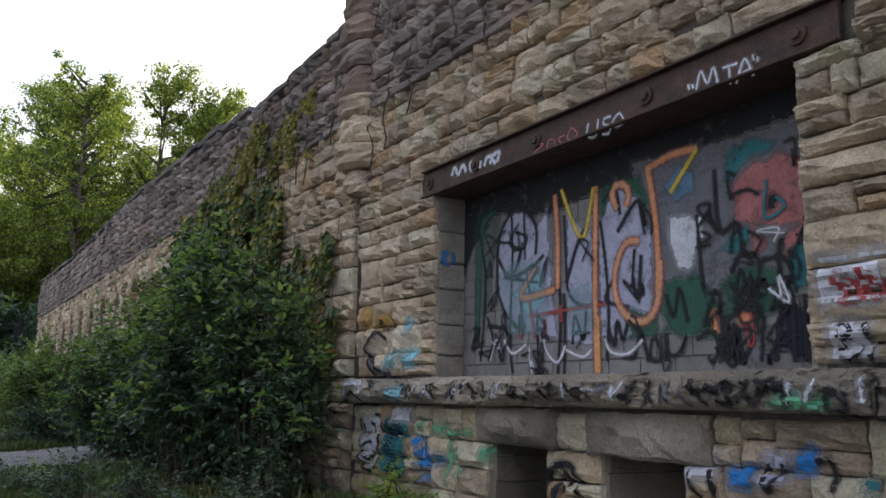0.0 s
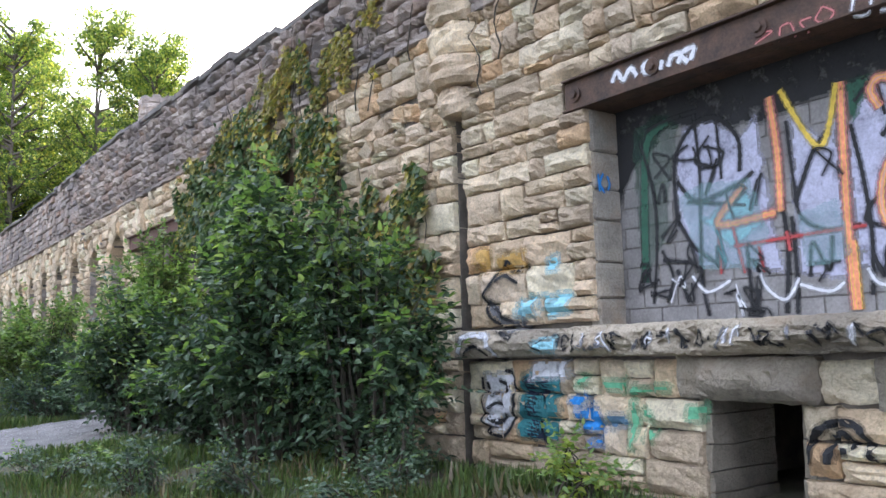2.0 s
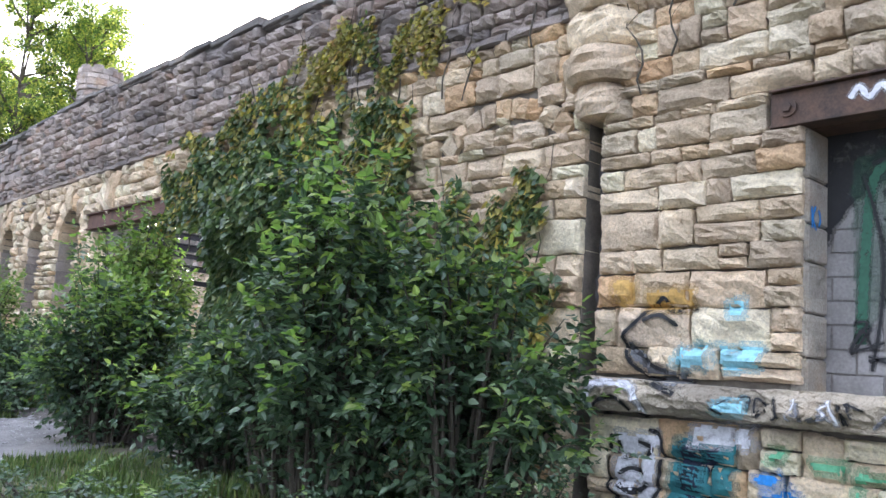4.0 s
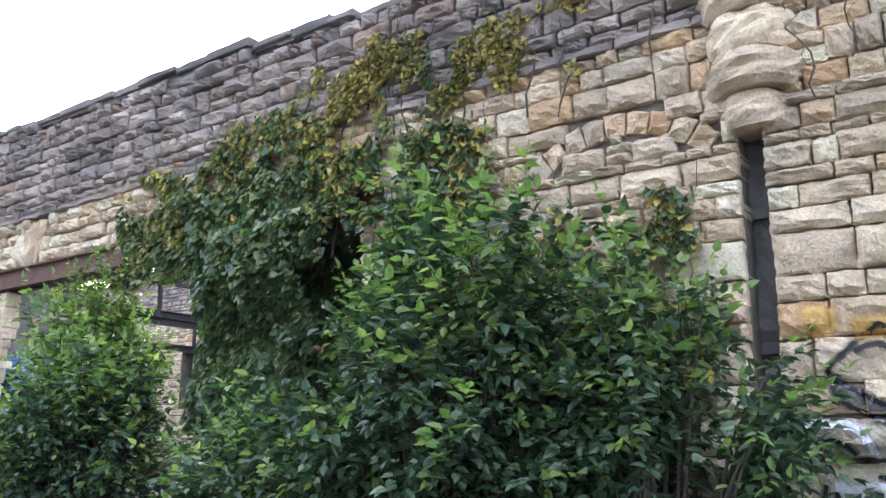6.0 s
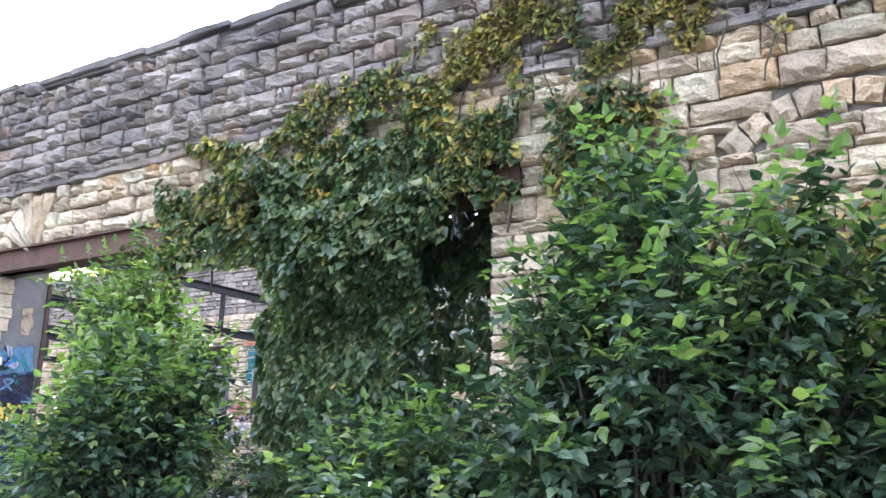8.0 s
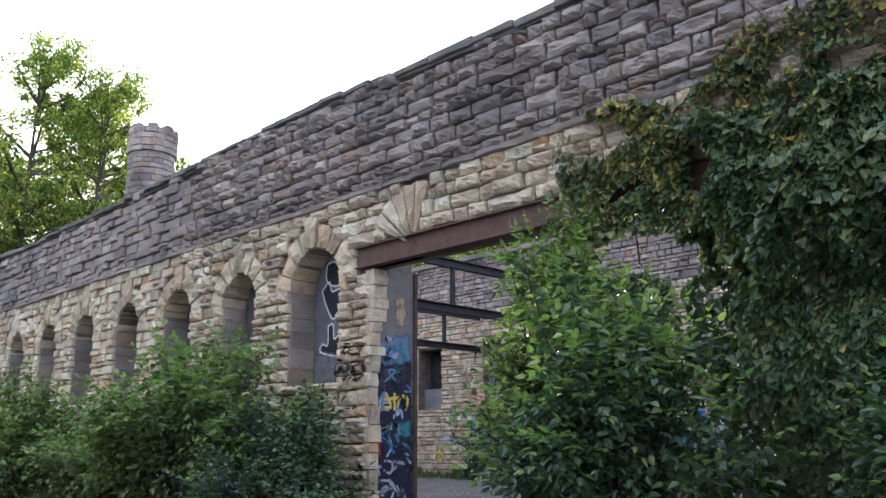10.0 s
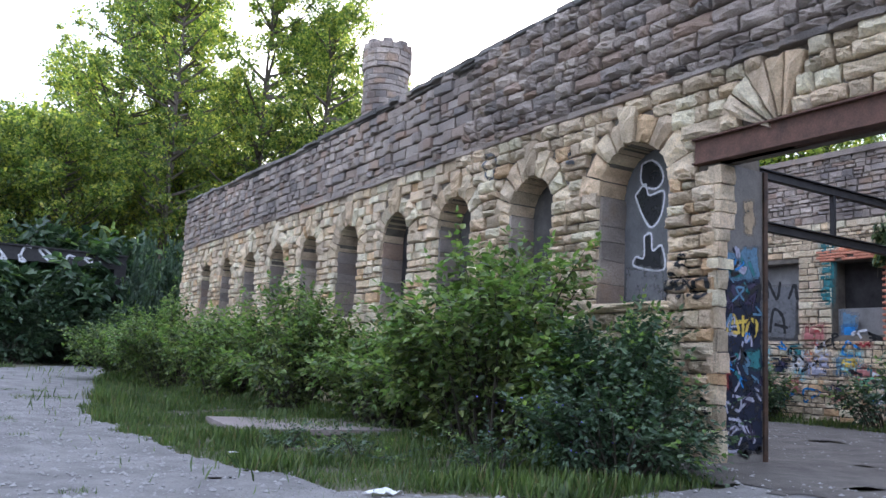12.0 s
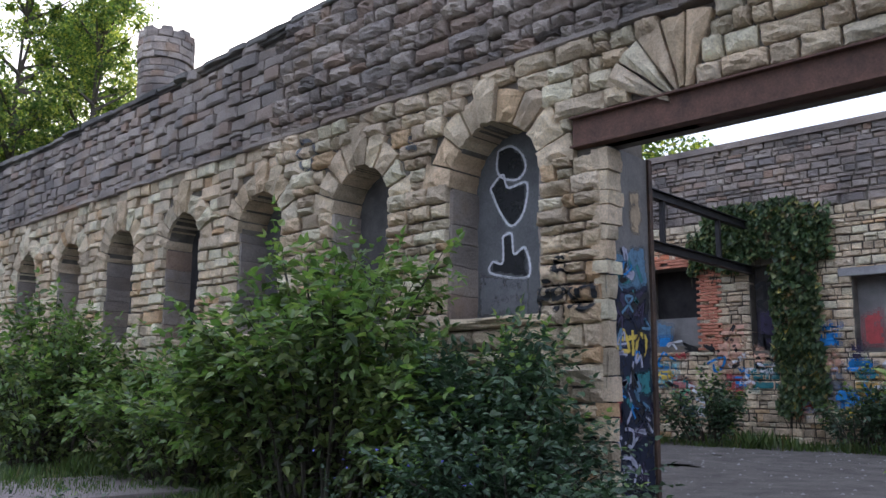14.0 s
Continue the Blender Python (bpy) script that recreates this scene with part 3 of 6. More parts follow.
# ---- large opening with its painted infill and steel lintel ----
PANEL_X = X + .38
opening = tagged(empty("window_1", PANEL_X, 6.4, 1.5), "large walled-up opening covered in bright graffiti", "window", kind="structure")
under(part("infill_panel", boxes((PANEL_X + .005, PANEL_X + .2, BIG[0] - .05, BIG[1] + .05, BIG[2] - .05, BIG[3] + .3)), RENDER, None, "mortar bed of the block infill"), opening)
_block = {}
for _row in range(12):                          # concrete blocks laid in half bond
    _z0, _y0 = BIG[2] - .02 + .19 * _row, BIG[0] - .05 - (.19 if _row % 2 else 0)
    while _y0 < BIG[1] + .05:
        _a, _b = max(_y0, BIG[0] - .05), min(_y0 + .385, BIG[1] + .05)
        _w = round(_b - _a, 3)
        if _w > .04:
            if _w not in _block:
                _bm = boxes((0, .06, 0, _w - .007, 0, .183), bevel=.004)
                _block[_w] = bpy.data.meshes.new("concrete_block")
                _bm.to_mesh(_block[_w])
                _bm.free()
                _block[_w].materials.append(CONCRETE)
            _ob = part("concrete_block", _block[_w], None)
            _ob.location = (PANEL_X + .001, _a, _z0)
            under(_ob, opening)
        _y0 += .39
JAMB_STONE = stone_material("dressed_stone", [(0, (.33, .31, .28)), (.5, (.40, .37, .33)), (1, (.46, .42, .36))], (.2, .19, .18), .5, .8)
for y0, y1 in ((BIG[1] - .03, BIG[1] + .1), (BIG[0] - .1, BIG[0] + .03)):
    z = 1.5
    for h in (.27, .34, .4, .3, .36, .42):
        part("jamb_stone", boxes((X + .03, PANEL_X, y0, y1, z + .008, min(z + h, 3.58) - .008), bevel=.012), JAMB_STONE, wall_front)
        z += h

lintel_beam = tagged(empty("steel_lintel", X, 6.4, 3.6), "rusty steel channel lintel with bolts and white tags", "beam", kind="structure")


under(part("web", boxes((X - .02, X + .02, 3.7, 9.0, 3.60, 3.88), bevel=.004), RUST), lintel_beam)
under(part("flange", boxes((X - .07, X + .12, 3.7, 9.0, 3.585, 3.605), bevel=.004), RUST), lintel_beam)
under(part("flange", boxes((X - .07, X + .12, 3.7, 9.0, 3.885, 3.905), bevel=.004), RUST), lintel_beam)
under(part("soffit", boxes((X + .12, PANEL_X + .1, 3.75, 8.95, 3.582, 3.64)), RUST), lintel_beam)
for y in (8.86, 7.9, 6.85, 5.4, 4.0):
    bm = bmesh.new()
    for r, d0, d1 in ((.075, .0, .02), (.04, .02, .045)):
        c = bmesh.ops.create_cone(bm, cap_ends=True, segments=16 if r > .05 else 6, radius1=r, radius2=r, depth=d1 - d0)
        bmesh.ops.transform(bm, matrix=Matrix.Translation((X - .02 - (d0 + d1) / 2, y, 3.745)) @ Matrix.Rotation(math.pi / 2, 4, "Y"), verts=c["verts"])
    under(part("bolt", bm, RUST), lintel_beam)

# ---- doorway beam and jamb ----
door_beam = tagged(empty("door_beam", X, 19.8, 3.9), "long rusted steel beam over a wide doorway", "beam", kind="structure")
under(part("web", boxes((X + .0, X + .03, 15.0, 24.4, 3.905, 4.205)), RUST_RED), door_beam)
under(part("flange", boxes((X - .07, X + .2, 15.0, 24.4, 3.88, 3.905), bevel=.004), RUST_RED), door_beam)
under(part("flange", boxes((X - .07, X + .2, 15.0, 24.4, 4.205, 4.23), bevel=.004), RUST_RED), door_beam)
under(part("soffit", boxes((X + .2, X + .36, 15.0, 24.4, 3.9, 3.99)), RUST), door_beam)
jamb = part("door_jamb", boxes((X + .09, X + .86, DOOR[1] - .04, DOOR[1] + .02, -.3, 3.87)), RENDER, wall_front, "rendered door jamb sprayed dark blue with tags")
part("steel_edge", boxes((X + .86, X + .93, DOOR[1] - .07, DOOR[1] + .02, -.3, 3.87)), RUST, wall_front)
part("door_jamb", boxes((X + .09, X + .86, DOOR[0] - .02, DOOR[0] + .03, -.3, 3.87)), RENDER, wall_front)

_rng = random.Random(52)
z = -.1
while z < 3.8:                                  # rough quoins at the edge of the doorway
    h = min(_rng.uniform(.14, .3), 3.86 - z)
    bm = boxes((X - .03 + _rng.uniform(-.02, .02), X + _rng.uniform(.1, .3 if z > 2.4 else .16), DOOR[1] - .07 - _rng.uniform(0, .025), DOOR[1] + .1, z + .008, z + h - .008))
    bmesh.ops.subdivide_edges(bm, edges=bm.edges[:], cuts=2, use_grid_fill=True)
    for v in bm.verts:
        v.co += Vector((noise.noise(v.co * 7), noise.noise(v.co * 7 + Vector((5, 0, 0))), noise.noise(v.co * 6 + Vector((0, 9, 0))))) * .022
    part("quoin", bm, STONE, wall_front)
    z += h

# ---- blocked arched windows ----
for i, c in enumerate(WIN_Y):
    WIN_HALF = half_of(c)
    w = tagged(empty("window_%d" % (i + 2), X + .5, c, SILL), "arched window walled up with grey board", "window", kind="structure")
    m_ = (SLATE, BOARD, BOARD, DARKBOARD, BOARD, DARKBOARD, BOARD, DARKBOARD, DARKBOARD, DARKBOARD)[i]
    bm = bmesh.new()
    arc = [(c + (WIN_HALF + .02) * math.cos(q), SPRING + (WIN_HALF + .02) * math.sin(q)) for q in [math.pi * k / 16 for k in range(17)]]
    outline = [(c + WIN_HALF + .02, SILL), *arc, (c - WIN_HALF - .02, SILL)]
    bm.faces.new([bm.verts.new((X + .53, *p)) for p in outline])
    bmesh.ops.recalc_face_normals(bm, faces=bm.faces[:])
    r = bmesh.ops.extrude_face_region(bm, geom=bm.faces[:])
    bmesh.ops.translate(bm, vec=(.12, 0, 0), verts=[v for v in r["geom"] if isinstance(v, bmesh.types.BMVert)])
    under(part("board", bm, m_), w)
    v, f = FINE[i]
    hp = Heap()
    hp.add(v * (1.5, 2 * WIN_HALF + .3, .13) + np.array((X - .06, c, SILL - .05)), f)
    under(part("sill", hp.mesh("sill", [STONE]), None), w)

def reveal(y0, y1, x1, z0, z1, rng, material):
    """Rough stones stacked up the side of an opening."""
    z = z0
    while z < z1 - .04:
        h = rng.uniform(.16, .36)
        if z1 - z - h < .1:
            h = z1 - z
        bm = boxes((X + .03 + rng.uniform(0, .03), x1, y0 - rng.uniform(0, .02), y1 + rng.uniform(0, .02), z + .006, z + h - .006))
        bmesh.ops.subdivide_edges(bm, edges=bm.edges[:], cuts=2, use_grid_fill=True)
        for v in bm.verts:
            v.co += Vector((0, noise.noise(v.co * 9), noise.noise(v.co * 6 + Vector((0, 9, 0))))) * .02
        part("jamb_stone", bm, material, wall_front)
        z += h


_rng = random.Random(63)
for c in WIN_Y:
    for side in (-1, 1):
        e = c + side * half_of(c)
        reveal(e - .03, e + .03, X + .53, SILL, SPRING, _rng, WEATHERED)
for r in HOLES:
    for e in r[:2]:
        reveal(e - .04, e + .04, X + .9, -.2, r[3], _rng, LEDGE)

# ---- building behind: back wall, end wall, roof steel ----
BX = 18.0
wall_back = tagged(new("wall_back"), "inner limestone wall with openings, ivy and graffiti", "wall", kind="structure")
BACK = [(29.42, 30.95, 2.5, 4.55), (27.52, 28.08, 2.33, 4.42), (24.0, 25.68, 2.25, 3.95), (31.98, 33.4, 2.35, 4.6), (35.4, 36.6, 2.35, 4.5)]
bm = bmesh.new()
cuts = sorted({12.0, 50.0, *(v for r in BACK for v in r[:2])})
for a, b in zip(cuts, cuts[1:]):
    mid = (a + b) / 2
    for z0, z1 in subtract(-.3, 7.42, [(r[2], r[3]) for r in BACK if r[0] < mid < r[1]]):
        box(bm, BX + .03, BX + .7, a, b, z0, z1)
part("wall_core", bm, MORTAR, wall_back)
hp = Heap()
_rng = random.Random(31)
for ya, yb, za, zb in courses(20, 46, 0, 7.5, lambda a, b: [(r[0], r[1]) for r in BACK if a < r[3] and b > r[2]], 9, .09, .23, (.2, .6)):
    v, f = COARSE[_rng.randrange(16)]
    v = v * (1, yb - ya - _rng.uniform(.01, .05), zb - za - _rng.uniform(.008, .035)) + np.array((BX + _rng.uniform(-.04, .02), (ya + yb) / 2, (za + zb) / 2))
    hp.add(v, f, 1 if za > 5.6 else 0)
    skin(v, f, BACK_V, BACK_F)
tagged(part("stonework", hp.mesh("stonework", [STONE, WEATHERED]), None, wall_back), kind="stuff")
part("coping", boxes((BX - .1, BX + .75, 12, 50, 7.48, 7.64)), WEATHERED, wall_back)
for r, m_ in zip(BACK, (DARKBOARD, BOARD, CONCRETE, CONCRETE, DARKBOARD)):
    if m_ is DARKBOARD:                         # broken open above a low panel; a near-black sheet behind stands for its shade
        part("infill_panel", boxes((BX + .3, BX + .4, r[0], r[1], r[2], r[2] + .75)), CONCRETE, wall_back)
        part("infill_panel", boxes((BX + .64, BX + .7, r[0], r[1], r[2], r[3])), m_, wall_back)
    else:
        part("infill_panel", boxes((BX + .35, BX + .45, r[0], r[1], r[2], r[3])), m_, wall_back)
part("lintel", boxes((BX - .08, BX + .3, 23.7, 25.95, 3.96, 4.15), bevel=.01), SLAB, wall_back, "white stone lintel")
hp = Heap()
r = BACK[0]
for row in range(32):                           # red brick patching round an opening
    z = r[2] - .1 + row * .078
    y = r[0] - .62 + (.11 if row % 2 else 0)
    while y < (r[1] + .4 if z > r[3] else r[0]) - .1:
        if _rng.random() < .86:
            v, f = COARSE[_rng.randrange(16)]
            hp.add(v * (.6, .215, .066) + np.array((BX - .05, y + .11, z)), f)
        y += .225
tagged(part("brick_patch", hp.mesh("brick_patch", [BRICKRED]), None, wall_back, "red brick patching round an opening"), kind="stuff")
wall_end = tagged(new("wall_end"), "far end wall of the ruined hall", "wall", kind="structure")
part("wall_core", boxes((X + .85, BX, WALL_END - .8, WALL_END, -.3, 7.0)), MORTAR, wall_end)
wall_near = tagged(new("wall_near"), "near cross wall of the ruined hall", "wall", kind="structure")
part("wall_core", boxes((X + .85, BX, 12.0, 12.6, -.3, 6.5)), MORTAR, wall_near)
truss = tagged(empty("roof_girder", 12, 28.0, 4.4), "black steel roof girder across the hall", "girder", kind="structure")
for z in (4.4, 5.5):
    under(part("chord", boxes((X + .8, BX, 27.92, 28.08, z - .02, z), (X + .8, BX, 27.92, 28.08, z - .2, z - .18), (X + .8, BX, 27.99, 28.01, z - .18, z - .02)), STEEL), truss)
for x in (8.4, 11.0, 13.6, 16.2):
    under(part("post", boxes((x, x + .09, 27.95, 28.05, 4.4, 5.32)), STEEL), truss)
for y in (33.5, 39.5):
    copy_thing(truss, pose(12, y, 4.4))

# ---- round tower ----
TOWER = (13.9, 50.9)
tower = tagged(empty("round_tower", TOWER[0], TOWER[1], 0), "tall slim round stone tower with a crenellated top", "tower")
hp = Heap()
_rng = random.Random(44)
z = 6.0
while z < 15.5:
    h = _rng.uniform(.24, .36)
    rad = 1.03 + (.09 if z > 14.5 else 0)
    n_ = 13
    off = _rng.random()
    for k in range(n_):
        v, f = COARSE[_rng.randrange(16)]
        q = 2 * math.pi * (k + off) / n_
        w = 2 * math.pi * rad / n_
        p = v * (1, w * .98, h - .02)
        p[:, 0] = np.minimum(p[:, 0], .2) - rad
        c_, s_ = math.cos(q), math.sin(q)
        hp.add(np.stack([p[:, 0] * c_ - p[:, 1] * s_, p[:, 0] * s_ + p[:, 1] * c_, p[:, 2] + z + h / 2], 1), f)
    z += h
under(tagged(part("stonework", hp.mesh("stonework", [WEATHERED]), None), kind="stuff"), tower).matrix_basis = Matrix.Translation((*TOWER, 0))
bm = bmesh.new()
c = bmesh.ops.create_cone(bm, cap_ends=True, segments=24, radius1=.99, radius2=.99, depth=15.7)
bmesh.ops.translate(bm, vec=(*TOWER, 7.85), verts=c["verts"])
under(part("core", bm, MORTAR), tower)
for k in range(8):
    q = 2 * math.pi * k / 8 + .3
    bm = boxes((-.17, .17, -.24, .24, 0, .42), bevel=.05)
    ob = under(part("merlon", bm, WEATHERED), tower)
    ob.matrix_basis = Matrix.Translation((TOWER[0] + .95 * math.cos(q), TOWER[1] + .95 * math.sin(q), 15.55)) @ Matrix.Rotation(q, 4, "Z")


# ---- plants ----
LEAF_V = np.array([(0, 0, 0), (.32, .26, .07), (.24, .64, .05), (0, 1.05, -.1), (-.24, .64, .05), (-.32, .26, .07), (0, .45, -.04)])
LEAF_F = [(0, 1, 2, 3), (0, 3, 4, 5)]
IVY_V = np.array([(0, 0, 0), (.52, .1, .08), (.34, .52, .04), (0, 1.05, -.08), (-.34, .52, .04), (-.52, .1, .08), (0, .45, -.03)])
BLADE_V = np.array([(0, 0, 0), (.38, .45, .05), (0, 1, -.08), (-.38, .45, .05)])
BLADE_F = [(0, 1, 2, 3)]


def leaves_mesh(name, at, way, size, kind, materials, template=(LEAF_V, LEAF_F)):
    """Many leaves as one mesh: where each sits, which way it points, its size and its material."""
    tv, tf = template
    n_ = len(at)
    rng = np.random.RandomState(n_)
    d = way / np.maximum(np.linalg.norm(way, axis=1, keepdims=True), 1e-6)
    up = rng.normal(size=(n_, 3)) * .42 + (0, 0, 1)
    s = np.cross(d, up)
    s /= np.maximum(np.linalg.norm(s, axis=1, keepdims=True), 1e-6)
    u = np.cross(s, d)
    v = at[:, None] + size[:, None, None] * (tv[None, :, :1] * s[:, None] + tv[None, :, 1:2] * d[:, None] + tv[None, :, 2:] * u[:, None])
    k = len(tv)
    faces = (np.array(tf)[None] + (np.arange(n_) * k)[:, None, None]).reshape(-1, len(tf[0]))
    me = bpy.data.meshes.new(name)
    me.from_pydata(v.reshape(-1, 3).tolist(), [], faces.tolist())
    for m_ in materials:
        me.materials.append(m_)
    me.polygons.foreach_set("material_index", np.repeat(kind, len(tf)).astype(int).tolist())
    me.update()
    return me


def shrub(name, label, x, y, rx, ry, h, stems, leaf, seed, tips=.25, low=.1, category="shrub", leaves=LEAF):
    """A shrub of arching stems with leafy side twigs; the longest stems end in pale young shoots."""
    rng = np.random.RandomState(seed)
    thing = tagged(empty(name, x, y, ground_z(x, y) - .03), label, category)
    bm = bmesh.new()
    at, way, size, kind = [], [], [], []

    def twig(p, d, length, young):
        steps = max(3, int(length / (leaf * .55)))
        side = np.cross(d, (0, 0, 1.0))
        side /= max(np.linalg.norm(side), .1)
        for s in range(steps):
            t = (s + .5) / steps
            q = p + d * length * t + np.array((0, 0, -.22 * length * t * t))
            at.append(q)
            way.append(side * (1 if s % 2 else -1) + d * .6 + rng.normal(size=3) * .3 + (0, 0, -.3))
            size.append(leaf * rng.uniform(.6, 1.3) * (1.1 - .4 * t))
            kind.append(1 if young and t > .3 else 0)
        at.append(q)
        way.append(d + (0, 0, -.1))
        size.append(leaf * .85)
        kind.append(1 if young else 0)

    boughs = []
    for i in range(max(5, stems // 5)):
        q = rng.uniform(0, 2 * math.pi)
        r = rng.rand() ** .45
        top = low + (1 - low) * (1 - .62 * r ** 2.2) * rng.uniform(.3, 1.0) ** .7
        boughs.append(np.array((r * math.cos(q) * rx, r * math.sin(q) * ry, top * h)))
    for i in range(stems):
        end = boughs[i % len(boughs)] + rng.normal(size=3) * (.13 * rx, .13 * ry, .06 * h)
        end[2] = max(end[2], .12 * h)
        root = np.array((end[0] * .25, end[1] * .35, 0)) + rng.normal(size=3) * (.08, .12, 0)
        mid = root * .45 + end * .55 + np.array((-.1 * end[0], -.1 * end[1], .14 * h))
        pts = [root * (1 - t) ** 2 + 2 * mid * t * (1 - t) + end * t * t for t in (0, .2, .4, .6, .8, 1.0)]
        tube(bm, pts, .012 + .004 * h, .004, 4)
        length = sum(np.linalg.norm(b - a) for a, b in zip(pts, pts[1:]))
        n_ = max(5, int(length / .075))
        lead = rng.rand() < .35
        for k in range(n_):
            t = .06 + .94 * (k + rng.rand()) / n_
            if rng.rand() > .32 + 1.4 * max(0, t - .25):
                continue
            p = root * (1 - t) ** 2 + 2 * mid * t * (1 - t) + end * t * t
            d = rng.normal(size=3) + np.array((end[0] / rx, end[1] / ry, .25)) * .9
            d /= np.linalg.norm(d)
            twig(p, d, rng.uniform(.16, .5), rng.rand() < tips * (t > .55) * (1.5 if p[2] > .6 * h else .6))
        d = (end - mid) / max(np.linalg.norm(end - mid), .1) + (0, 0, .5 if lead else .1)
        twig(end, d / np.linalg.norm(d), rng.uniform(.35, .7) if lead else .3, rng.rand() < tips * 2.2)
    tagged(part("stem", bm, TWIG, thing), kind="stuff")
    ob = part("foliage", leaves_mesh("foliage", np.array(at), np.array(way), np.array(size), np.array(kind), [leaves, TIP]), None, thing)
    tagged(ob, kind="stuff")
    return thing


shrub("shrub", "tall broad-leaved green shrub against the stone wall", 3.95, 13.3, 1.05, 1.7, 4.2, 135, .135, 1, .42)
shrub("shrub", "leggy green shrub with pale young tips", 4.25, 11.35, .85, 1.15, 3.4, 70, .125, 2, .4)
shrub("shrub", "low spreading shrub in front of the ivy", 4.1, 15.6, .95, 1.1, 2.0, 70, .12, 3, .4)
shrub("shrub", "green shrub growing in the doorway", 3.9, 18.9, 1.0, 1.35, 3.1, 95, .125, 4, .6)
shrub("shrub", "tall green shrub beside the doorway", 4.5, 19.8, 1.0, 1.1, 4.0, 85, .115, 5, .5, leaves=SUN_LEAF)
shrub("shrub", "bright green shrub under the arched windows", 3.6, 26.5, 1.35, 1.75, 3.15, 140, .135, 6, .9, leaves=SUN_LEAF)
shrub("shrub", "dark shrub beside the door jamb", 4.15, 24.75, .95, 1.0, 2.1, 90, .10, 7, .12)
shrub("shrub", "low dark shrub at the foot of the doorway", 3.45, 23.95, 1.15, .85, 1.15, 80, .085, 8, .08)
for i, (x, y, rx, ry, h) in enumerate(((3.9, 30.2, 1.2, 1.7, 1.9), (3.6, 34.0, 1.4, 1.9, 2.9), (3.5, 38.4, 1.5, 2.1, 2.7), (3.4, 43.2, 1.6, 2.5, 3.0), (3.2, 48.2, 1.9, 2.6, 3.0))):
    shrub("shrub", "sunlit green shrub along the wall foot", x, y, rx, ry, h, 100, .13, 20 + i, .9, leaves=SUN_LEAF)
for i, (x, y, rx, ry, h) in enumerate(((16.9, 32.2, .9, 1.3, 1.5), (16.8, 28.6, .8, 1.1, 2.2), (16.8, 25.4, 1.0, 1.4, 1.9))):
    shrub("shrub", "weedy shrub at the foot of the inner wall", x, y, rx, ry, h, 34, .13, 30 + i, .2)
shrub("weed", "small bright yellow-green weed at the wall foot", 4.75, 8.62, .22, .26, .5, 16, .075, 40, 3, category="weed", leaves=YELLOW_LEAF)
for i, (x, y, r, h) in enumerate(((2.9, 11.2, .5, .6), (2.2, 12.6, .6, .7), (3.4, 9.9, .5, .45), (1.6, 14.2, .6, .6), (2.6, 9.0, .5, .35), (3.9, 10.2, .45, .8), (2.3, 24.6, .5, .5), (1.6, 26.6, .5, .35), (3.2, 24.0, .5, .6), (1.3, 28.4, .5, .3))):
    shrub("weed", "low leafy weed in the grass", x, y, r, r * 1.2, h, 14, .06, 50 + i, .15, category="weed")


def ivy(name, label, parent_x, rects, n_, seed, leaf=.105, dry=.3):
    """A mat of ivy leaves that hang down over a wall: patches (y0, y1, z0, z1, share dry)."""
    rng = np.random.RandomState(seed)
    at, way, size, kind = [], [], [], []
    total = sum((r[1] - r[0]) * (r[3] - r[2]) for r in rects)
    for y0, y1, z0, z1, dr, depth in rects:
        m_ = int(n_ * (y1 - y0) * (z1 - z0) / total)
        cy, cz, ry, rz = (y0 + y1) / 2, (z0 + z1) / 2, (y1 - y0) / 2, (z1 - z0) / 2
        for _ in range(m_):
            y, z = rng.uniform(y0, y1), rng.uniform(z0, z1)
            e = max(abs(y - cy) / ry, abs(z - cz) / rz) + (.5 + .4 * (dr > .3)) * noise.noise((y * 1.6, z * 1.6, seed)) + (.35 * noise.noise((y * 4.5, z * 3.5, seed + 1)) if dr > .3 else 0)
            if e > (1.1 if dr > .3 else .98) or rng.rand() < max(0, e - .35) * (1.3 if dr > .1 else .7) + (.36 if dr > .6 else .3 if dr > .3 else 0) or noise.noise((y * 2.6, z * 2.6, seed + 9)) < -.5 + .35 * dr:
                continue
            bulge = depth * (.55 + .45 * noise.noise((y * 1.3, z * 1.0, seed + 4)) + .35 * noise.noise((y * 3.5, z * 3.0, seed + 6))) * (.12 + .88 * smooth(.6, 3.2, z) if dr < .1 else 1)
            at.append((parent_x - .05 - max(0, bulge) * rng.uniform(.55, 1), y, z))
            way.append((-.75 + rng.normal() * .3, rng.normal() * .5, -.8))
            size.append(leaf * rng.uniform(.65, 1.3) * (.75 if dr > .5 else 1))
            kind.append(1 if rng.rand() < dr + .6 * noise.noise((y * .8, z * .8, 2)) * (dr > .1) else 0)
    thing = tagged(empty(name), label, "ivy")
    ob = part("foliage", leaves_mesh("foliage", np.array(at), np.array(way), np.array(size), np.array(kind), [IVY, IVY_DRY], (IVY_V, LEAF_F)), None, thing)
    tagged(ob, kind="stuff")
    bm = bmesh.new()
    for k in range(24):
        y0, y1, z0, z1, dr, depth = rects[rng.randint(len(rects))]
        y = rng.uniform(y0, y1)
        pts = [(parent_x - .05, y, max(z0 - .3, .05))]
        while pts[-1][2] < z1:
            y += rng.normal() * .06
            pts.append((parent_x - .05 - .02 * rng.rand(), y, pts[-1][2] + .25))
        tube(bm, pts, .012, .004, 4)
    tagged(part("vine", bm, TWIG, thing), kind="stuff")
    return thing


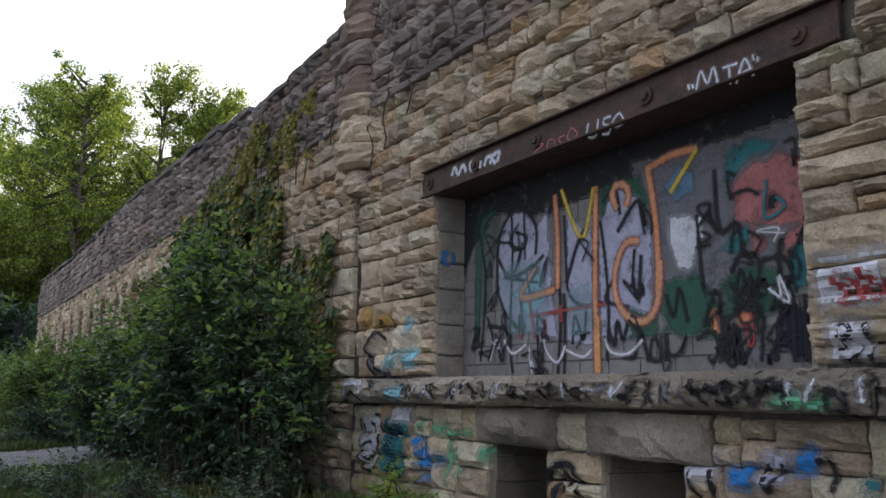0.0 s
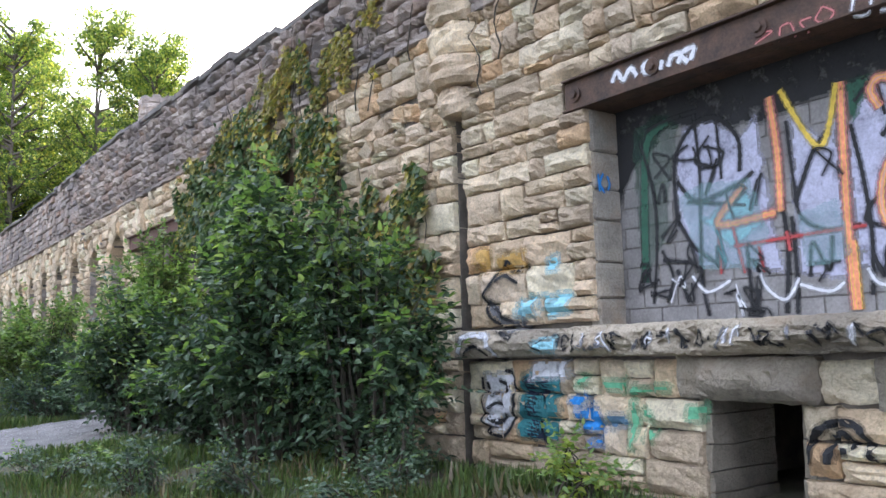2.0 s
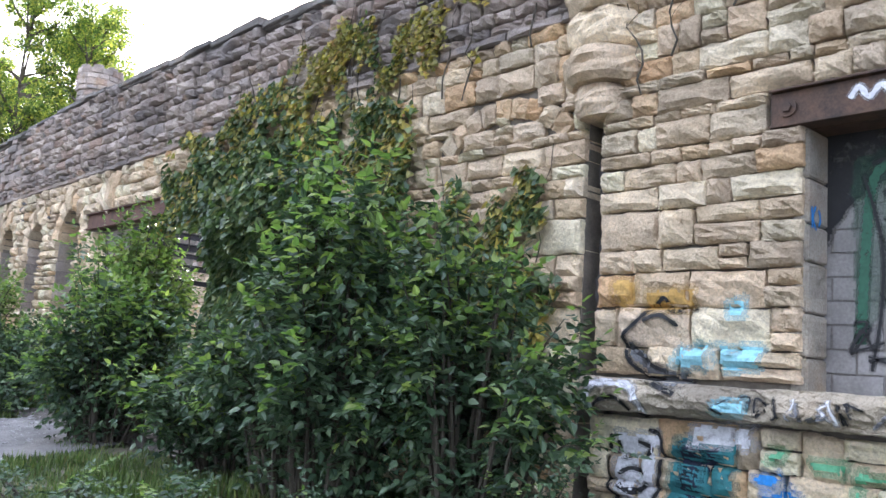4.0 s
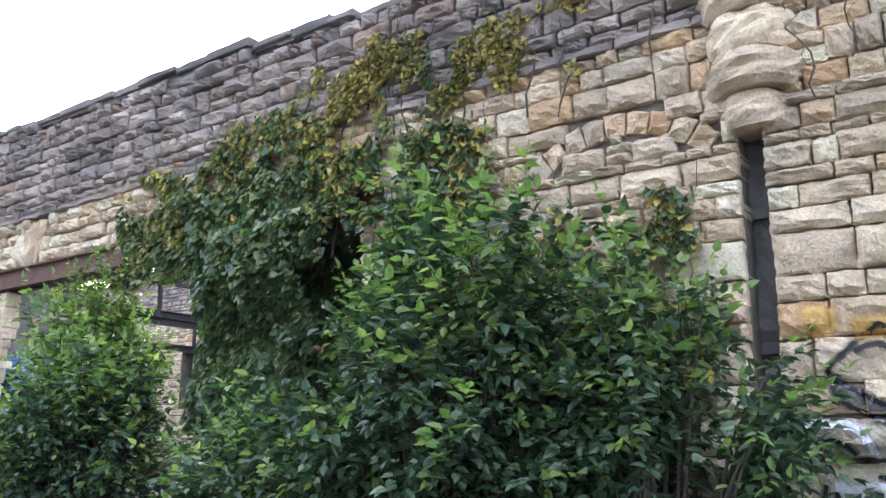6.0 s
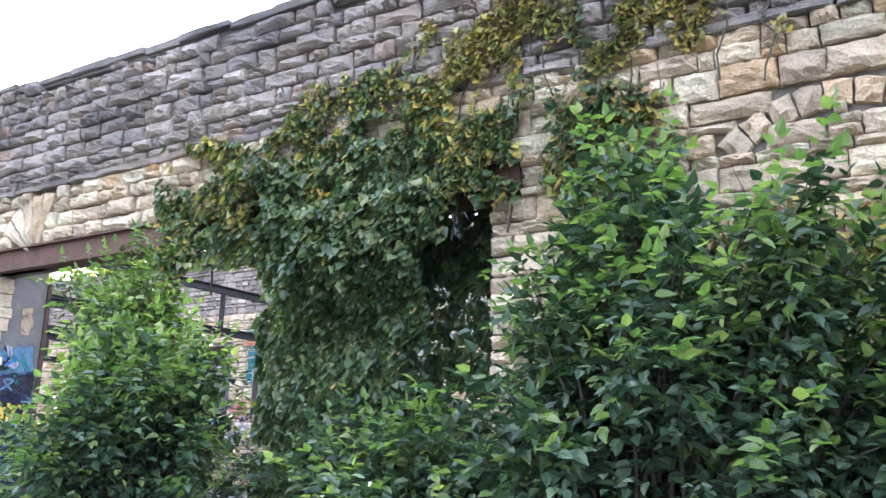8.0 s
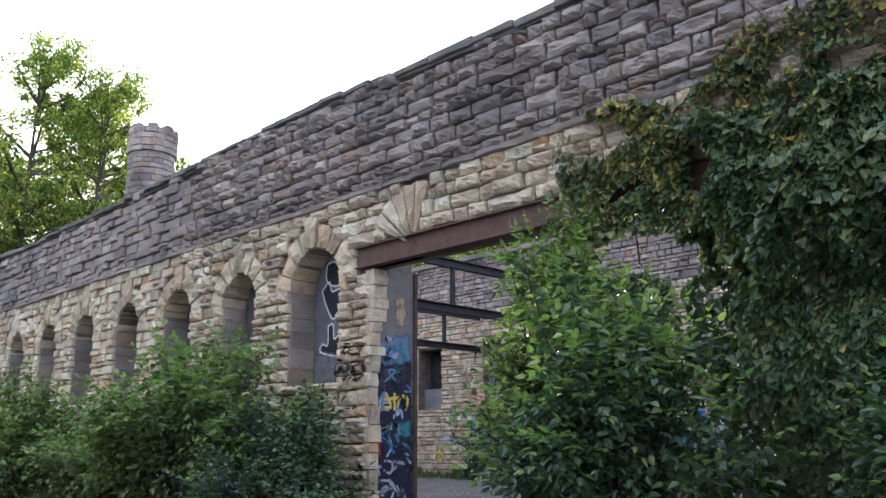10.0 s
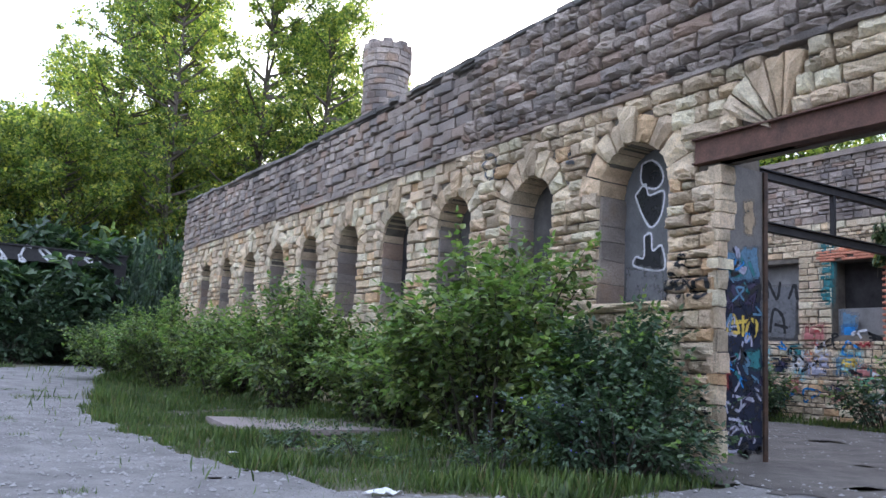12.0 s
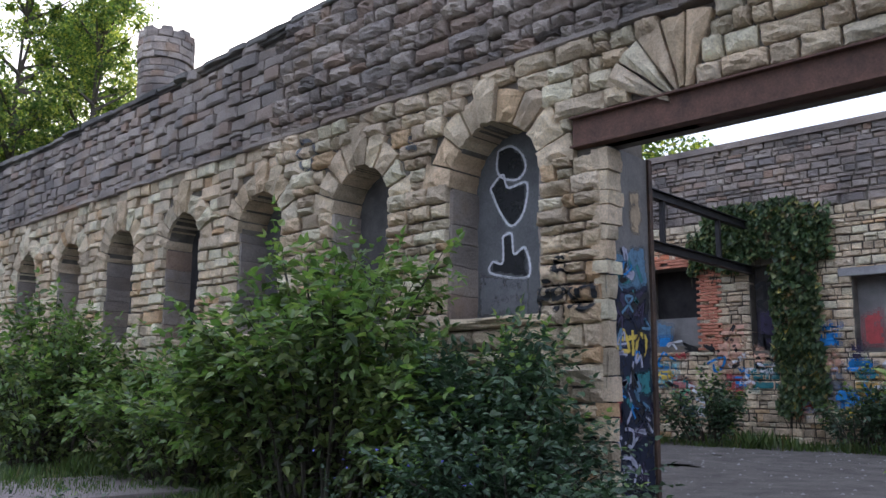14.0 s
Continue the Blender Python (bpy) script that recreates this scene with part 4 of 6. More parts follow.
ivy("ivy", "thick ivy hanging over the doorway beam, brown at the top", X - .04,
    [(15.95, 18.1, -.3, 4.4, .02, .75), (15.7, 18.3, 3.4, 4.6, .1, .6), (14.9, 16.5, 3.75, 4.75, .15, .25), (18.2, 20.2, 3.45, 4.75, .2, .25), (14.9, 20.2, 4.1, 5.2, .42, .2),
     (14.2, 18.6, 4.8, 5.7, .65, .12), (13.7, 16.5, 5.1, 6.2, .85, .1), (12.2, 14.4, 4.9, 6.0, .95, .06), (11.0, 13.6, 1.6, 3.6, .35, .1), (13.3, 14.7, 3.2, 4.8, .45, .12)], 66000, 3)
ivy("ivy", "dark ivy hanging inside the doorway", X + .75, [(15.2, 19.0, -.4, 4.3, .0, .25), (15.0, 19.0, 3.2, 4.4, .0, .3)], 16000, 7, .14)
ivy("ivy", "ivy trailing over the inner wall", BX, [(26.0, 29.2, 4.4, 6.0, .05, .3), (26.3, 27.5, .8, 4.6, .08, .3), (28.3, 29.6, 4.3, 5.4, .05, .2)], 7000, 4, .15)


vines = tagged(empty("dry_vine"), "thin bare vine stems clinging to the stone wall", "vine")
_r = np.random.RandomState(19)
for _y, _top, _len in ((9.9, 6.3, 1.9), (10.2, 6.5, 2.4), (9.3, 5.9, 1.2), (11.6, 6.4, 1.5), (12.6, 6.5, 2.0), (13.4, 6.4, 1.2), (14.3, 6.45, 1.4), (15.2, 6.5, 1.3), (16.3, 6.5, 1.1), (17.5, 6.5, 1.4), (4.7, 5.6, .9), (7.6, 6.2, 1.2)):
    bm = bmesh.new()
    y, z, pts = _y, _top - _len, []
    while z < _top:
        pts.append((X - .1 - .03 * _r.rand(), y, z))
        y += _r.normal() * .07
        z += .14
    tube(bm, pts, .011, .004, 4)
    for p in pts[2::3]:
        q = [p]
        for _ in range(3):
            q.append((X - .1, q[-1][1] + _r.normal() * .1, q[-1][2] + _r.uniform(.02, .12)))
        tube(bm, q, .005, .002, 3)
    part("vine", bm, TWIG, vines)


def tree(name, label, h, crown_r, seed, leaves, leaf, base=.3):
    rng = np.random.RandomState(seed)
    thing = tagged(empty(name), label, "tree")
    bm = bmesh.new()
    lean = rng.normal(size=2) * .03 * h
    spine = [(lean[0] * t * t, lean[1] * t * t + .1 * math.sin(5 * t), h * t) for t in (0, .15, .35, .55, .75, .95)]
    tube(bm, spine, .022 * h * .55, .02, 8)
    part("trunk", bm, BARK, thing)
    bm = bmesh.new()
    clumps = []
    for k in range(80):
        t = base + (1 - base) * rng.rand() ** .85
        sx, sy = lean * t * t
        q = rng.uniform(0, 2 * math.pi)
        reach = crown_r * (1.05 - .75 * abs(t - .55) / .55) * rng.uniform(.45, 1.05)
        p0 = np.array((sx, sy, h * t * .92))
        p2 = p0 + (reach * math.cos(q), reach * math.sin(q), .3 * reach + rng.uniform(0, .06) * h)
        p1 = (p0 + p2) / 2 + (0, 0, -.06 * reach)
        tube(bm, [p0, p1, p2], .004 * h * 1.2, .012, 4)
        for s in (.55, .8, 1.0, 1.1):
            clumps.append((p0 + (p2 - p0) * s + rng.normal(size=3) * .35, rng.uniform(.25, 1.0) * crown_r * .23))
    tagged(part("limb", bm, BARK, thing), kind="stuff")
    c = np.array([v for v, _ in clumps])
    r = np.array([v for _, v in clumps])
    pickc = rng.randint(len(c), size=leaves)
    d = rng.normal(size=(leaves, 3))
    d /= np.linalg.norm(d, axis=1, keepdims=True)
    at = c[pickc] + d * (r[pickc] * rng.rand(leaves) ** .45)[:, None] * (1, 1, .7)
    ob = part("crown", leaves_mesh("crown", at, rng.normal(size=(leaves, 3)) + (0, 0, -.5), leaf * rng.uniform(.6, 1.4, leaves), np.zeros(leaves, int), [TREE_LEAF], (BLADE_V, BLADE_F)), None, thing)
    tagged(ob, kind="stuff")
    return thing


TREES = [tree("tree", "tall leafy deciduous tree with sunlit leaves", 30, 5.8, 1, 27000, .23, .12),
         tree("tree", "tall slim deciduous tree with an open crown", 29, 5.0, 2, 22000, .23, .15),
         tree("tree", "broad leafy deciduous tree", 17, 5.8, 3, 20000, .26, .06)]
_rng = random.Random(77)
spots = [(20, 73, 0, .95), (13.2, 82, 0, 1.05), (7, 80, 0, 1.0), (15.5, 74, 0, 1.0), (9.5, 73, 1, 1.0), (20.5, 78, 1, 1.05), (4.0, 76, 2, .9), (-2.5, 78, 2, .95), (-8, 74, 2, 1.0), (25, 82, 0, 1.0), (12, 84, 0, 1.0), (1, 88, 2, 1.1), (18, 92, 1, 1.0),
         (-14, 80, 2, 1.0), (6, 95, 1, 1.0), (-20, 86, 2, 1.1), (26, 84, 2, 1.2), (-28, 78, 2, 1.0), (-4, 84, 2, 1.0), (3, 82, 2, 1.05), (9, 88, 2, 1.1), (15, 84, 2, 1.0), (-12, 90, 2, 1.1), (7, 100, 0, .9), (22, 98, 0, 1.0), (-3, 70, 2, .62), (13, 108, 1, 1.0), (29, 74, 0, .8), (44, 70, 2, .95), (36, 60, 2, .9), (31, 50, 2, 1.0), (33, 41.5, 2, .95), (38, 47, 2, 1.1), (28, 44, 2, .85), (30, 66, 2, .9), (-34, 60, 0, 1), (-26, 40, 2, 1), (-30, 20, 0, 1), (-24, 2, 2, 1), (-28, -14, 0, 1)]
used = set()
for x, y, k, s in spots:
    m_ = Matrix.Translation((x, y, ground_z(x, y) - .2)) @ Matrix.Rotation(_rng.uniform(0, 6.28), 4, "Z")
    if k in used:
        ob = copy_thing(TREES[k], m_)
    else:
        ob = TREES[k]
        ob.matrix_basis = m_
        used.add(k)
    ob.scale = (s, s, s)

thicket = shrub("thicket", "dark dense undergrowth below the trees", 0, 61.3, 4.5, 1.8, 4.1, 75, .36, 60, .06)
for x, y, s, *tall in ((-7.5, 61.5, 1.0), (8, 67, 1.2), (-15, 61.5, 1.1), (13, 70, 1.3), (-23, 62, 1.2), (2, 72, 1.9), (-9, 69, 2.0), (-9, 74, 1.7), (20, 76, 1.5), (10, 60, .8), (-2, 84, 2.6), (-14, 84, 2.6), (9, 86, 2.6), (-26, 82, 2.6), (20, 88, 2.6), (5, 62, .75), (6.2, 62.2, .45, 1.7), (8.2, 61, .5, 1.75), (10.5, 61, .8, 1.7), (-5, 68.5, 1.5, 2.0), (4, 69, 1.3, 1.9), (11, 70.5, 1.4, 2.2), (-13, 69, 1.5, 2.2), (8.4, 66, 1.7), (4.2, 66, 1.9), (-1, 66.5, 1.9)):
    ob = copy_thing(thicket, Matrix.Translation((x, y, ground_z(x, y) - .05)) @ Matrix.Rotation(_rng.uniform(0, 6.28), 4, "Z"))
    ob.scale = (s, s, *(tall or [s]))

bridge = tagged(empty("railway_bridge", 0, 64, 0), "dark steel bridge girder with white graffiti among trees", "bridge")
under(part("girder", boxes((-30, 5.6, 63.6, 64.0, 5.3, 6.0), (-30, 5.6, 63.45, 64.1, 6.0, 6.07)), STEEL), bridge)
for x in (-29, -12, 5.0):
    under(part("abutment", boxes((x, x + .6, 63.62, 65.0, 0, 5.3)), DARKBOARD), bridge)


# ---- grass ----
def grass(name, label, spots, n_, seed, hi, keep):
    rng = np.random.RandomState(seed)
    at, way, size = [], [], []
    x0, x1, y0, y1 = spots
    while len(at) < n_:
        x, y = rng.uniform(x0, x1), rng.uniform(y0, y1)
        if not keep(x, y) or noise.noise((x * 1.1, y * 1.1, seed)) < -.35 + .3 * rng.rand():
            if rng.rand() < .995:
                continue
        tall = .5 + .9 * max(0, noise.noise((x * .6, y * .6, 4)) + .35)
        q = rng.uniform(0, 6.28)
        at.append((x, y, ground_z(x, y) - .01))
        way.append((.55 * math.cos(q), .55 * math.sin(q), 1))
        size.append(hi * tall * rng.uniform(.5, 1.2))
    blade = (np.array([(-.035, 0, 0), (.035, 0, 0), (.025, .55, .06), (0, 1, .28), (-.025, .55, .06)]), [(0, 1, 2, 3, 4)])
    me = leaves_mesh(name, np.array(at), np.array(way), np.array(size), np.zeros(len(at), int), [GRASS], blade)
    return tagged(new(name, me), label, "grass", kind="stuff")


off_road = lambda x, y: not on_road(x, y) and x < X - .1
grass("grass", "long green grass and weeds on the verge", (-.5, 5.0, 5, 18.6), 36000, 2, .17, off_road)
grass("grass", "green grass verge beside the gravel track", (-1.5, 5.0, 22.5, 36), 34000, 3, .2, off_road)
grass("grass", "green grass verge along the far wall", (-1, 4.5, 36, 56), 14000, 4, .3, off_road)
grass("grass", "green grass at the foot of the inner wall", (16.2, 18.5, 22, 40), 6000, 5, .35, lambda x, y: True)
grass("grass", "grass on the far side of the track", (-25, -4, 30, 66), 9000, 6, .3, lambda x, y: not on_road(x, y))

grass("grass", "short tufts of grass on the gravel", (-6, 4, 17, 48), 5000, 12, .09, lambda x, y: on_road(x, y) and noise.noise((x * 1.3, y * .8, 21)) > .42)

GRASS_DRY = leaf_material("dry_weed", [(0, (0.17, 0.12, 0.07)), (0.5, (0.13, 0.13, 0.06)), (1, (0.26, 0.19, 0.12))], 0.25)
dry = grass("dry_weeds", "dry brown weed stalks among the grass", (1.2, 4.4, 8.5, 13.5), 600, 8, .26, off_road)
dry.data.materials[0] = GRASS_DRY
_r = np.random.RandomState(6)
_at = np.stack([_r.uniform(2.4, 3.6, 80), _r.uniform(23.6, 25.6, 80), _r.uniform(.2, .8, 80)], 1)
tagged(new("flowers", leaves_mesh("flowers", _at, _r.normal(size=(80, 3)), _r.uniform(.025, .04, 80), np.zeros(80, int), [FLOWER], (BLADE_V, BLADE_F))), "small blue flowers among the weeds", "flowers", kind="stuff")

# ---- small things on the ground ----
slab = tagged(new("concrete_slab", mesh_from("concrete_slab", [(1.0, 29.6, -.12), (3.6, 29.0, -.05), (3.9, 31.4, -.05), (1.3, 32.2, -.12), (1.0, 29.6, -.02), (3.6, 29.0, .03), (3.9, 31.4, .03), (1.3, 32.2, -.02)],
              [(0, 1, 5, 4), (1, 2, 6, 5), (2, 3, 7, 6), (3, 0, 4, 7), (4, 5, 6, 7)], PINKSTONE)), "cracked dusty concrete slab in the grass", "slab")
for x, y, s, r in ((.62, 24.0, .17, .5), (4.3, 24.0, .14, 1.2), (3.0, 31.0, .1, 2.0), (.3, 27.5, .07, .3), (1.5, 28.6, .06, 1.0), (1.9, 25.2, .06, 2.4)):
    bm = bmesh.new()
    bmesh.ops.create_grid(bm, x_segments=6, y_segments=4, size=.5)
    for v in bm.verts:
        v.co.z = .18 * noise.noise((v.co.x * 3, v.co.y * 3, x)) + .1
        v.co.y *= .6
    bmesh.ops.solidify(bm, geom=bm.faces[:], thickness=.04)
    ob = part("litter", bm, LITTER)
    ob.matrix_basis = Matrix.Translation((x, y, ground_z(x, y) + .05)) @ Matrix.Rotation(r, 4, "Z") @ Matrix.Diagonal((s * 2, s * 2, s, 1))
    tagged(ob, "crumpled white paper litter on the gravel", "litter", group="litter on the ground")


# ---- gravel stones ----
_rng = np.random.RandomState(91)
OCTA = np.array([(1, 0, 0), (0, 1, 0), (-1, 0, 0), (0, -1, 0), (0, 0, .6), (0, 0, -.6)])
OCTA_F = [(0, 1, 4), (1, 2, 4), (2, 3, 4), (3, 0, 4), (1, 0, 5), (2, 1, 5), (3, 2, 5), (0, 3, 5)]
hp = Heap()
count = 0
while count < 7000:
    x, y = _rng.uniform(-4.5, 5), _rng.uniform(19, 38)
    if count > 5200:
        x, y = _rng.uniform(6.3, 17), _rng.uniform(20, 36)
    if on_road(x, y) or _rng.rand() < .12:
        s = .012 + .035 * _rng.rand() ** 3
        q = _rng.uniform(0, 6.28)
        v = OCTA * (s, s * _rng.uniform(.6, 1), s)
        v = np.stack([v[:, 0] * math.cos(q) - v[:, 1] * math.sin(q), v[:, 0] * math.sin(q) + v[:, 1] * math.cos(q), v[:, 2]], 1)
        hp.add(v + (x, y, ground_z(x, y) + .035), OCTA_F)
        count += 1
tagged(new("gravel", hp.mesh("gravel", [SLAB])), "loose gravel stones scattered on the track", "gravel", kind="stuff")

# ---- graffiti ----
from mathutils.bvhtree import BVHTree

stone_bvh = BVHTree.FromPolygons(SKIN_V, SKIN_F)
back_bvh = BVHTree.FromPolygons(BACK_V, BACK_F)
PAINTS = list(P)


class Surface:
    """Paint on a plane, or laid over the relief of a stone wall."""

    def __init__(self, name, at, relief=None, axis="x"):
        self.name, self.at, self.relief, self.axis = name, at, relief, axis
        self.heap, self.coats, self.cell = Heap(), 0, .045 if at > 10 and axis == "x" and relief else .024 if relief else .017

    def place(self, u, z):
        lift = (.011 if self.relief else .004) + .00012 * self.coats
        if self.axis == "y":
            return (u, self.at - lift, z)
        if self.relief:
            hit = self.relief.ray_cast(Vector((self.at - .6, u, z)), Vector((1, 0, 0)), 1.2)
            if hit[0]:
                return (min(hit[0].x, self.at + .05) - lift, u, z)
            return (self.at + .05 - lift, u, z)
        return (self.at - lift, u, z)

    def done(self, name, parent, label):
        ob = part(name.replace(" ", "_"), self.heap.mesh(name.replace(" ", "_"), [P[k] for k in PAINTS]), None, None, label)
        tagged(ob, kind="stuff")
        return under(ob, parent)


def stroke(s, colour, width, pts, rim=None):
    """A sprayed line through points on the surface; orange lines have a yellow rim."""
    if s.name == "mural" and rim is None:
        width *= .8
        if colour == "orange":
            stroke(s, "yellow", width * 1.1, pts, True)
            width *= .84
    s.coats += 1
    p = [np.array(q) for q in pts]
    path = []
    for i in range(len(p) - 1):
        a, b, c, d = p[max(i - 1, 0)], p[i], p[i + 1], p[min(i + 2, len(p) - 1)]
        n_ = max(2, int(np.linalg.norm(c - b) / s.cell))
        for k in range(n_):
            t = k / n_
            path.append(.5 * ((2 * b) + (c - a) * t + (2 * a - 5 * b + 4 * c - d) * t * t + (3 * b - a - 3 * c + d) * t ** 3))
    path.append(p[-1])
    across = max(1, int(width / s.cell))
    verts, faces = [], []
    for i, q in enumerate(path):
        d = path[min(i + 1, len(path) - 1)] - path[max(i - 1, 0)]
        d = np.array((-d[1], d[0])) / max(np.linalg.norm(d), 1e-4)
        w = width * (.5 + .09 * math.sin(i * 1.7 + q[0] * 9)) * (.7 if i in (0, len(path) - 1) else 1)
        for k in range(across + 1):
            verts.append(s.place(*(q + d * w * (2 * k / across - 1))))
    for i in range(len(path) - 1):
        for k in range(across):
            a = i * (across + 1) + k
            faces.append((a, a + 1, a + across + 2, a + across + 1))
    s.heap.add(verts, faces, PAINTS.index(("line", colour)))
    if across > 0 and s.at < 10 or s.axis == "y":                       # overspray beside the line
        verts, faces = [], []
        for i, q in enumerate(path):
            d = path[min(i + 1, len(path) - 1)] - path[max(i - 1, 0)]
            d = np.array((-d[1], d[0])) / max(np.linalg.norm(d), 1e-4)
            for k in (-1, -.3, .3, 1):
                p3 = Vector(s.place(*(q + d * (width * .62 + .012) * k)))
                p3["xyz".index(s.axis)] += .002
                verts.append(p3)
        for i in range(len(path) - 1):
            faces += [(4 * i + k, 4 * i + k + 1, 4 * i + k + 5, 4 * i + k + 4) for k in range(3)]
        s.heap.add(verts, faces, PAINTS.index(("mist", colour)))


def fill(s, colour, outline, coat="wash"):
    """A sprayed patch with an uneven edge."""
    s.coats += 1
    o = np.array(outline)
    (u0, z0), (u1, z1) = o.min(0) - .05, o.max(0) + .05

    def inside(u, z):
        u += .035 * noise.noise((u * 9, z * 9, s.coats))
        z += .035 * noise.noise((u * 9, z * 9, s.coats + 50))
        odd = False
        for (a, b), (c, d) in zip(o, np.roll(o, 1, 0)):
            if (b > z) != (d > z) and u < a + (z - b) / (d - b) * (c - a):
                odd = not odd
        return odd

    nu, nz = int((u1 - u0) / s.cell) + 1, int((z1 - z0) / s.cell) + 1
    flags = [[inside(u0 + (i + .5) * s.cell, z0 + (j + .5) * s.cell) for j in range(nz)] for i in range(nu)]
    index = {}
    sheets = {coat: ([], []), "mist": ([], [])}
    for i in range(nu):
        for j in range(nz):
            hits = sum(0 <= a < nu and 0 <= b < nz and flags[a][b] for a, b in ((i + 1, j), (i - 1, j), (i, j + 1), (i, j - 1)))
            if not hits:
                continue
            kind = coat if hits > 3 else "mist"
            verts, faces = sheets[kind]
            quad = []
            for a, b in ((i, j), (i, j + 1), (i + 1, j + 1), (i + 1, j)):
                if (kind, a, b) not in index:
                    index[kind, a, b] = len(verts)
                    verts.append(s.place(u0 + a * s.cell, z0 + b * s.cell))
                quad.append(index[kind, a, b])
            faces.append(tuple(quad))
    for kind, (verts, faces) in sheets.items():
        if faces:
            s.heap.add(verts, faces, PAINTS.index((kind, colour)))


mural = Surface("mural", PANEL_X)
# black top band: dark paint together with the shade under the lintel
fill(mural, "black", [(8.8, 3.85), (4.0, 3.85), (4.0, 3.36), (5.2, 3.3), (5.9, 3.2), (6.5, 3.22), (7.2, 3.12), (8.1, 3.3), (8.5, 3.0), (8.8, 2.6)])
fill(mural, "grey", [(6.0, 3.4), (5.2, 3.35), (4.2, 3.3), (4.2, 2.2), (5.2, 2.0), (5.9, 2.3)])
fill(mural, "green", [(8.5, 3.35), (8.2, 3.43), (8.0, 3.3), (8.1, 2.9), (8.2, 2.3), (8.48, 1.9)], "mist")
stroke(mural, "green", .09, [(8.45, 1.9), (8.42, 2.6), (8.35, 3.2), (8.1, 3.36)])
fill(mural, "green", [(6.44, 3.26), (5.89, 3.25), (5.76, 2.97), (6.41, 2.88)])
fill(mural, "lilac", [(8.04, 2.9), (7.93, 3.23), (7.63, 3.25), (7.34, 3.04), (7.2, 3.19), (7.12, 2.32), (7.03, 1.88), (7.53, 1.96), (7.82, 1.98), (8.03, 2.41)])
fill(mural, "lilac", [(6.89, 3.13), (6.64, 2.87), (6.52, 3.12), (6.51, 1.78), (6.91, 1.87), (6.9, 2.52)])
fill(mural, "lilac", [(6.45, 2.89), (6.18, 3.21), (5.93, 3.05), (5.77, 2.68), (5.8, 1.91), (6.14, 1.83), (6.43, 1.85)])
fill(mural, "white", [(5.58, 2.81), (5.36, 2.82), (5.22, 2.68), (5.29, 2.46), (5.38, 2.33), (5.5, 2.4), (5.58, 2.6)])
fill(mural, "skyblue", [(5.6, 3.09), (5.43, 3.24), (5.29, 3.16), (5.31, 2.96), (5.51, 2.92)])
fill(mural, "green", [(5.66, 2.28), (5.29, 2.33), (5.08, 2.04), (5.15, 1.79), (5.67, 1.86)])
fill(mural, "green", [(6.13, 2.13), (5.73, 2.0), (5.68, 1.81), (6.07, 1.83)])
fill(mural, "teal", [(5.01, 3.01), (4.91, 3.26), (4.7, 3.27), (4.5, 3.2), (4.76, 3.13), (4.92, 2.99)])
fill(mural, "pink", [(4.93, 2.9), (4.82, 3.06), (4.51, 3.11), (4.28, 3.06), (4.29, 2.53), (4.69, 2.6), (4.89, 2.67)])
fill(mural, "teal", [(5.06, 2.48), (4.84, 2.62), (4.74, 2.56), (4.9, 2.41)])
fill(mural, "pink", [(4.74, 2.6), (4.63, 2.5), (4.67, 2.38), (4.75, 2.43)])
fill(mural, "pink", [(4.5, 2.48), (4.31, 2.57), (4.42, 2.27), (4.49, 2.31)])
fill(mural, "teal", [(4.46, 2.39), (4.29, 2.45), (4.29, 2.13), (4.43, 2.07)])
fill(mural, "green", [(5.07, 2.21), (4.7, 2.34), (4.43, 2.15), (4.58, 1.92), (5.03, 1.95)])
fill(mural, "orange", [(4.91, 2.01), (4.77, 2.08), (4.8, 1.89), (4.93, 1.86)])
fill(mural, "orange", [(5.16, 2.0), (5.09, 2.01), (5.09, 1.82), (5.15, 1.83)])
fill(mural, "navy", [(4.53, 1.98), (4.3, 1.98), (4.32, 1.59), (4.55, 1.68)])
fill(mural, "grey", [(4.94, 1.77), (4.63, 1.84), (4.6, 1.6), (4.89, 1.59)])
fill(mural, "cyan", [(7.77, 2.39), (7.34, 2.57), (7.2, 2.27), (7.53, 2.13)])
fill(mural, "black", [(4.61, 2.82), (4.55, 2.83), (4.51, 2.77), (4.54, 2.69), (4.61, 2.71)])
stroke(mural, "black", 0.035, [(8.37, 3.31), (8.15, 3.36), (7.78, 3.37)])
stroke(mural, "black", 0.028, [(8.43, 3.22), (8.3, 2.69), (8.3, 2.19), (8.37, 1.7)])
stroke(mural, "black", 0.042, [(8.05, 2.41), (8.04, 2.96), (7.83, 3.24), (7.58, 3.26), (7.38, 3.04), (7.38, 2.75)])
stroke(mural, "black", 0.035, [(7.81, 3.35), (7.78, 2.81), (7.82, 1.92), (7.77, 1.56)])
stroke(mural, "black", 0.028, [(7.58, 3.27), (7.56, 2.72)])
stroke(mural, "black", 0.042, [(8.03, 2.78), (7.82, 2.57), (7.43, 2.64), (7.25, 2.73)])
stroke(mural, "black", 0.035, [(7.93, 2.58), (7.34, 2.46)])
stroke(mural, "black", 0.028, [(7.83, 2.93), (7.62, 2.84), (7.53, 2.95), (7.73, 3.04)])
stroke(mural, "black", 0.042, [(8.03, 2.41), (7.87, 2.16), (7.58, 1.96)])
stroke(mural, "black", 0.035, [(8.24, 2.09), (7.92, 2.04)])
stroke(mural, "black", 0.028, [(7.36, 2.12), (7.34, 1.56)])
stroke(mural, "black", 0.042, [(7.03, 2.54), (6.99, 2.09), (7.04, 1.55)])
stroke(mural, "black", 0.035, [(6.94, 2.31), (6.93, 1.87), (6.95, 1.54)])
